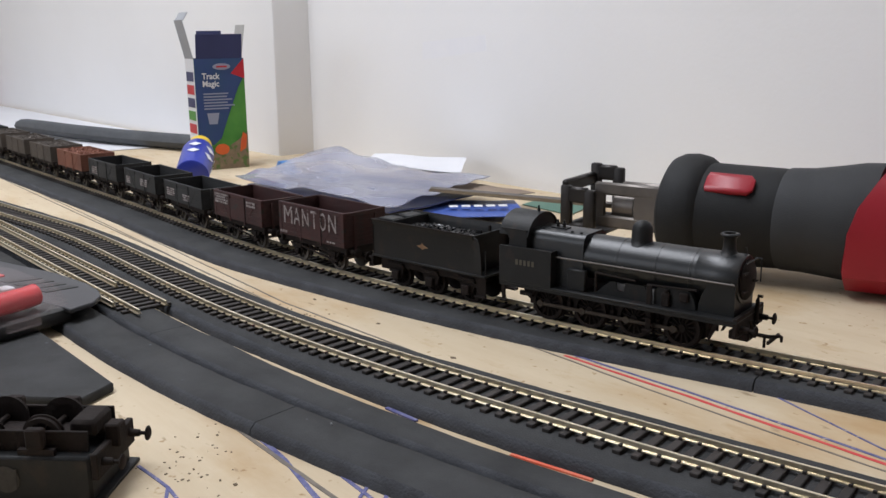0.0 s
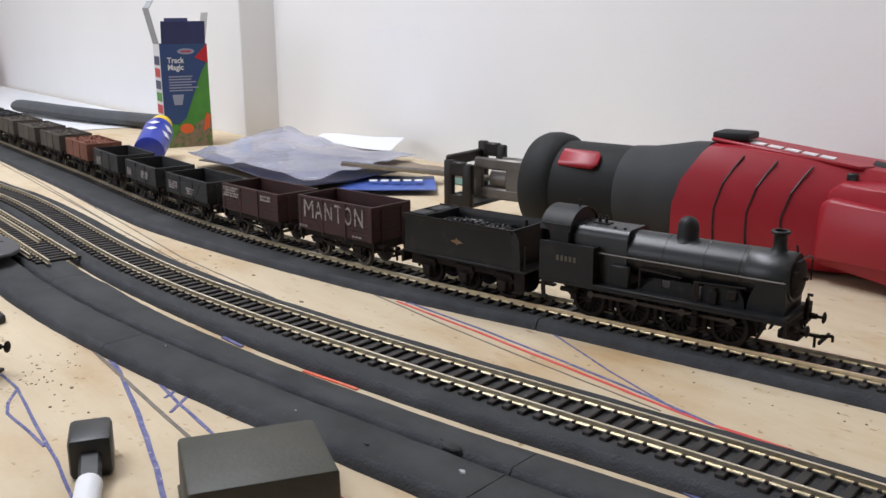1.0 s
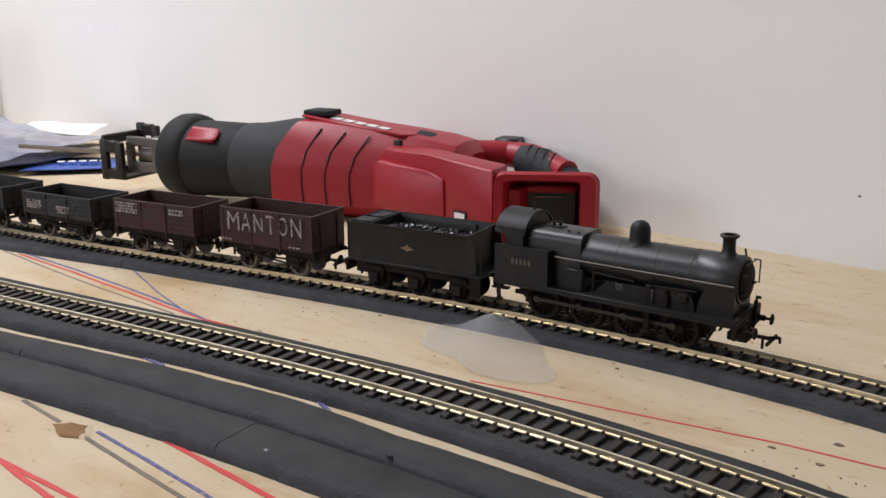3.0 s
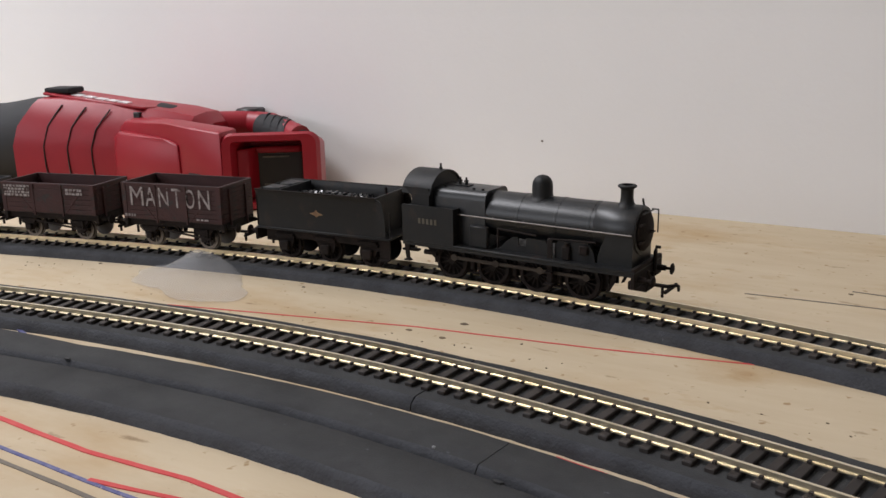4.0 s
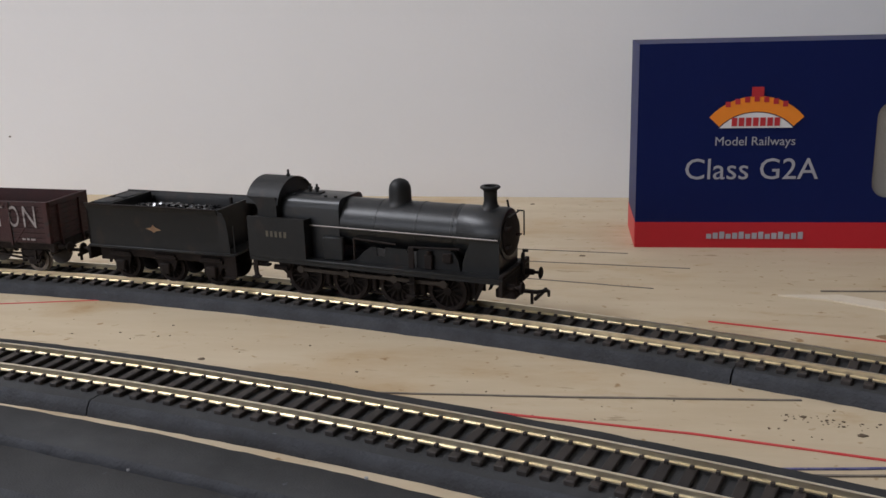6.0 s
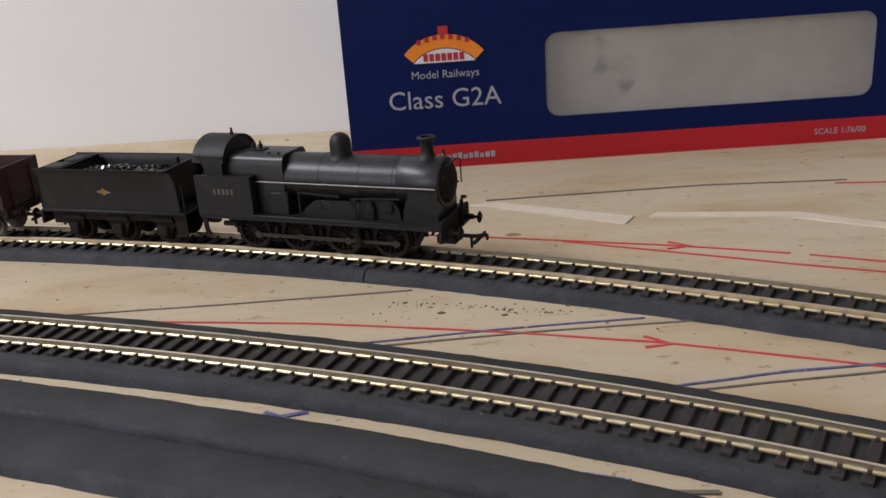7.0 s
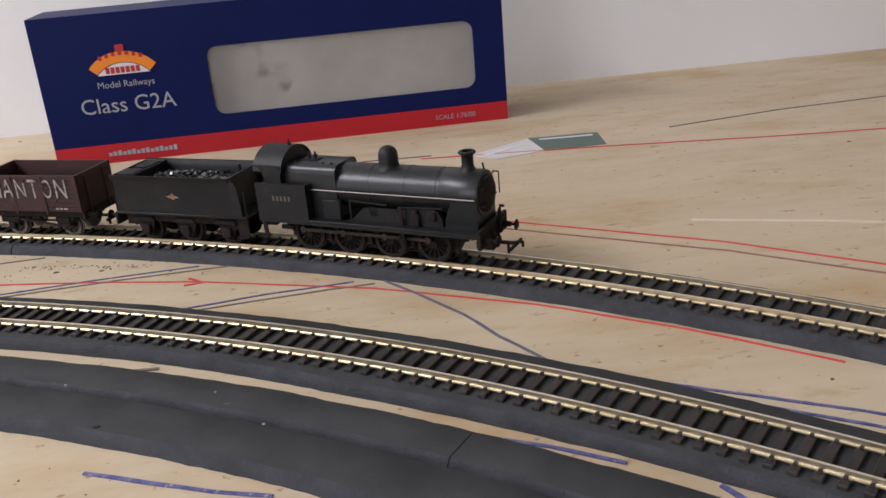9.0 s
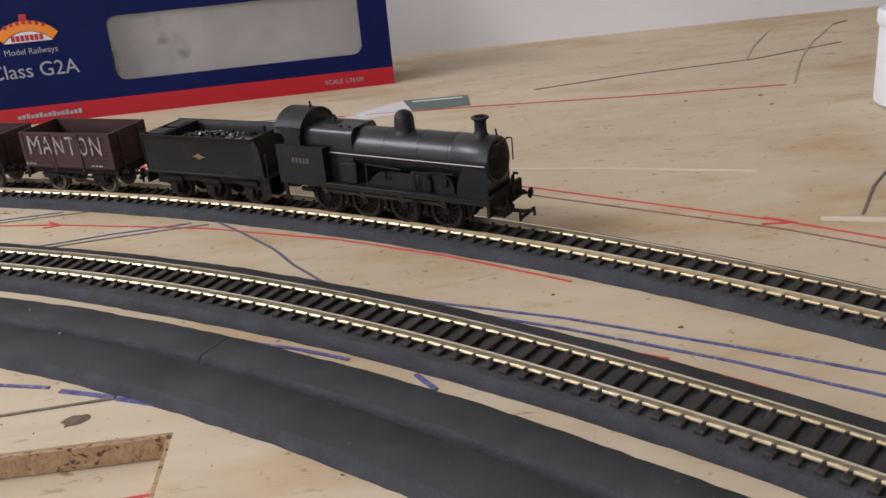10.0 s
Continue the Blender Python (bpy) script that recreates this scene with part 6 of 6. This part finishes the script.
LITTER = [(-0.541, 0.447, 5.5, bit), (-0.523, 0.438, 3.0, pale_bit), (-0.123, 0.480, 2.0, bit), (-0.098, 0.477, 2.4, bit), (0.211, 0.377, 2.0, bit), (-0.316, 0.487, 1.6, bit), (-0.352, 0.462, 2.0, pale_bit), (-0.850, 0.441, 2.0, bit), (-0.842, 0.440, 2.0, bit), (0.45, 0.288, 1.5, pale_bit), (0.34, 0.345, 1.2, pale_bit), (0.28, 0.365, 1.2, pale_bit), (0.36, 0.318, 1.2, pale_bit),
          (-0.15, 0.49, 1.2, pale_bit), (0.09, 0.455, 1.3, pale_bit), (0.02, 0.452, 1.0, pale_bit), (-0.60, 0.42, 1.2, pale_bit), (-0.70, 0.41, 1.2, pale_bit), (-0.56, 0.425, 1.4, bit), (0.30, 0.33, 1.5, bit)]
for i, (x, y, r, mat) in enumerate(LITTER):
    blot("scrap", x, y, r * U * (0.5 if mat is pale_bit else 1), r * U * (0.3 if mat is pale_bit else 0.4), FOAM_H + 0.0001, mat, "tiny scrap lying on the grey foam", "scrap", 0.0006, i + 50, "scraps on the foam")
for x, y in ((-0.02, 0.633), (0.10, 0.598), (0.17, 0.575), (-0.10, 0.634)):
    blot("scrap", x, y, 0.0009, 0.0007, FOAM_H * 0.9, pale_bit, "tiny white scrap on the grey foam", "scrap", 0.0006, 7, "scraps on the foam")

def crumbs(rows, count, spread, seed, label):
    """Loose dirt strewn along a bent line, too fine to pick apart."""
    rnd = random.Random(seed)
    gs = []
    for _ in range(count):
        u = rnd.uniform(0, len(rows) - 1.001)
        (xa, ya), (xb, yb) = rows[int(u)], rows[int(u) + 1]
        w = u - int(u)
        q = rnd.uniform(0.00015, 0.00055)
        gs.append(moved(B(-q, q, -q * 0.6, q * 0.6, 0, q * 0.5), pose(xa + (xb - xa) * w + rnd.gauss(0, spread), ya + (yb - ya) * w + rnd.gauss(0, spread), 0, 0, 0, rnd.uniform(0, 180))))
    tagged(part("dirt_crumbs", cat(*gs), mark_dark, smooth=False), label, "dirt", kind="stuff")


crumbs([(-1.12, 0.4755), (-1.037, 0.4725), (-0.922, 0.482), (-0.82, 0.4855)], 150, 0.0030, 21, "dark dirt crumbs on the plywood between the tracks")
crumbs([(-0.735, 0.372), (-0.715, 0.360), (-0.690, 0.352)], 45, 0.0080, 22, "dark dirt crumbs on the plywood beside the model tender")
crumbs([(-0.62, 0.590), (-0.40, 0.585), (-0.10, 0.575), (0.20, 0.520), (0.36, 0.470)], 120, 0.0100, 23, "scattered dirt crumbs on the plywood between the tracks")
crumbs([(0.205, 0.520), (0.245, 0.512), (0.285, 0.500)], 90, 0.0016, 24, "dark smudged dirt crumbs along a drawn line")
crumbs([(0.10, 0.35), (0.25, 0.30), (0.40, 0.24), (0.50, 0.15)], 60, 0.0120, 25, "fine dirt crumbs on the bare plywood")

# paper label, torn veneer strips, curl of wood
blot_white = material("label_white", (0.68, 0.66, 0.64), 0.6, 0, (0.60, 0.58, 0.56), 60)
label = thing("paper_label", pose(0, 0, 0), "white and green printed paper label stuck to the board", "label")
part("white_half", prism([(0.474, 0.647), (0.519, 0.676), (0.524, 0.640), (0.490, 0.632)], "z", 0, 0.0004), blot_white, label, smooth=False)
part("green_half", prism([(0.5195, 0.6765), (0.569, 0.673), (0.567, 0.641), (0.5245, 0.640)], "z", 0, 0.0004), material("label_green", (0.085, 0.13, 0.115), 0.5, 0, (0.11, 0.16, 0.14), 40), label, smooth=False)
part("print_bar", cat(prism([(0.526, 0.671), (0.564, 0.6685), (0.564, 0.6655), (0.526, 0.668)], "z", 0.0004, 0.0006), prism([(0.482, 0.645), (0.510, 0.660), (0.511, 0.657), (0.485, 0.642)], "z", 0.0004, 0.0006)), print_white, label, "printed bar", smooth=False)
for pts, mat in (([(0.235, 0.648), (0.257, 0.642), (0.322, 0.603), (0.328, 0.614), (0.262, 0.650)], torn), ([(0.569, 0.479), (0.630, 0.457), (0.696, 0.429), (0.6965, 0.4303), (0.6305, 0.4586), (0.5695, 0.4806)], torn), ([(0.695, 0.353), (0.72, 0.343), (0.76, 0.330), (0.761, 0.334), (0.721, 0.348), (0.696, 0.357)], torn), ([(0.335, 0.612), (0.40, 0.600), (0.448, 0.570), (0.452, 0.575), (0.405, 0.607), (0.34, 0.618)], torn)):
    tagged(part("veneer_strip", prism(pts, "z", 0, 0.0007), mat, smooth=False), "thin pale strip of torn veneer on the board", "veneer strip", "veneer strips")
curl = [(-0.215, 0.700, 0.0012), (-0.195, 0.694, 0.0030), (-0.170, 0.681, 0.0020), (-0.150, 0.672, 0.0012)]
tagged(part("wood_splinter", cat(*[rod(a, b, 0.0012, 6) for a, b in zip(curl, curl[1:])]), torn), "thin wood splinter lying on the board", "splinter")

# white pot at the far end of the board
pot = thing("white_pot", pose(0.842, 0.522, 0), "plain white round plastic pot standing on the board", "pot")
part("body", lathe([(0.0, 0.0), (0.0255, 0.0), (0.0278, 0.0018), (0.0282, 0.004), (0.0282, 0.049), (0.0272, 0.0505), (0.0, 0.0505)], 36), print_white, pot)
part("lid", lathe([(0.0, 0.0506), (0.0296, 0.0506), (0.0302, 0.0516), (0.0302, 0.0585), (0.0290, 0.0600), (0.0, 0.0600)], 36), print_white, pot, "white push-on lid")

# wall spots and the mark that a strip of tape left
tape = material("tape_mark", (0.82, 0.815, 0.838), 0.8, 0, (0.85, 0.84, 0.845), 40, 0.9)
tagged(part("tape_mark", prism([(-1.2003, 0.1354), (-1.1040, 0.1425), (-1.1025, 0.1276), (-1.2012, 0.1169)], "y", WALL_Y - 0.00012, WALL_Y + 0.0005), tape, smooth=False), "faint lilac tape mark on the white wall", "tape mark")
for x, z in ((-0.281, 0.044),):
    tagged(part("wall_speck", B(x - 0.0007, x + 0.0007, WALL_Y - 0.0005, WALL_Y + 0.0002, z - 0.0005, z + 0.0005), mark_dark), "small dark speck on the white wall", "speck", "specks on the wall")


motions()
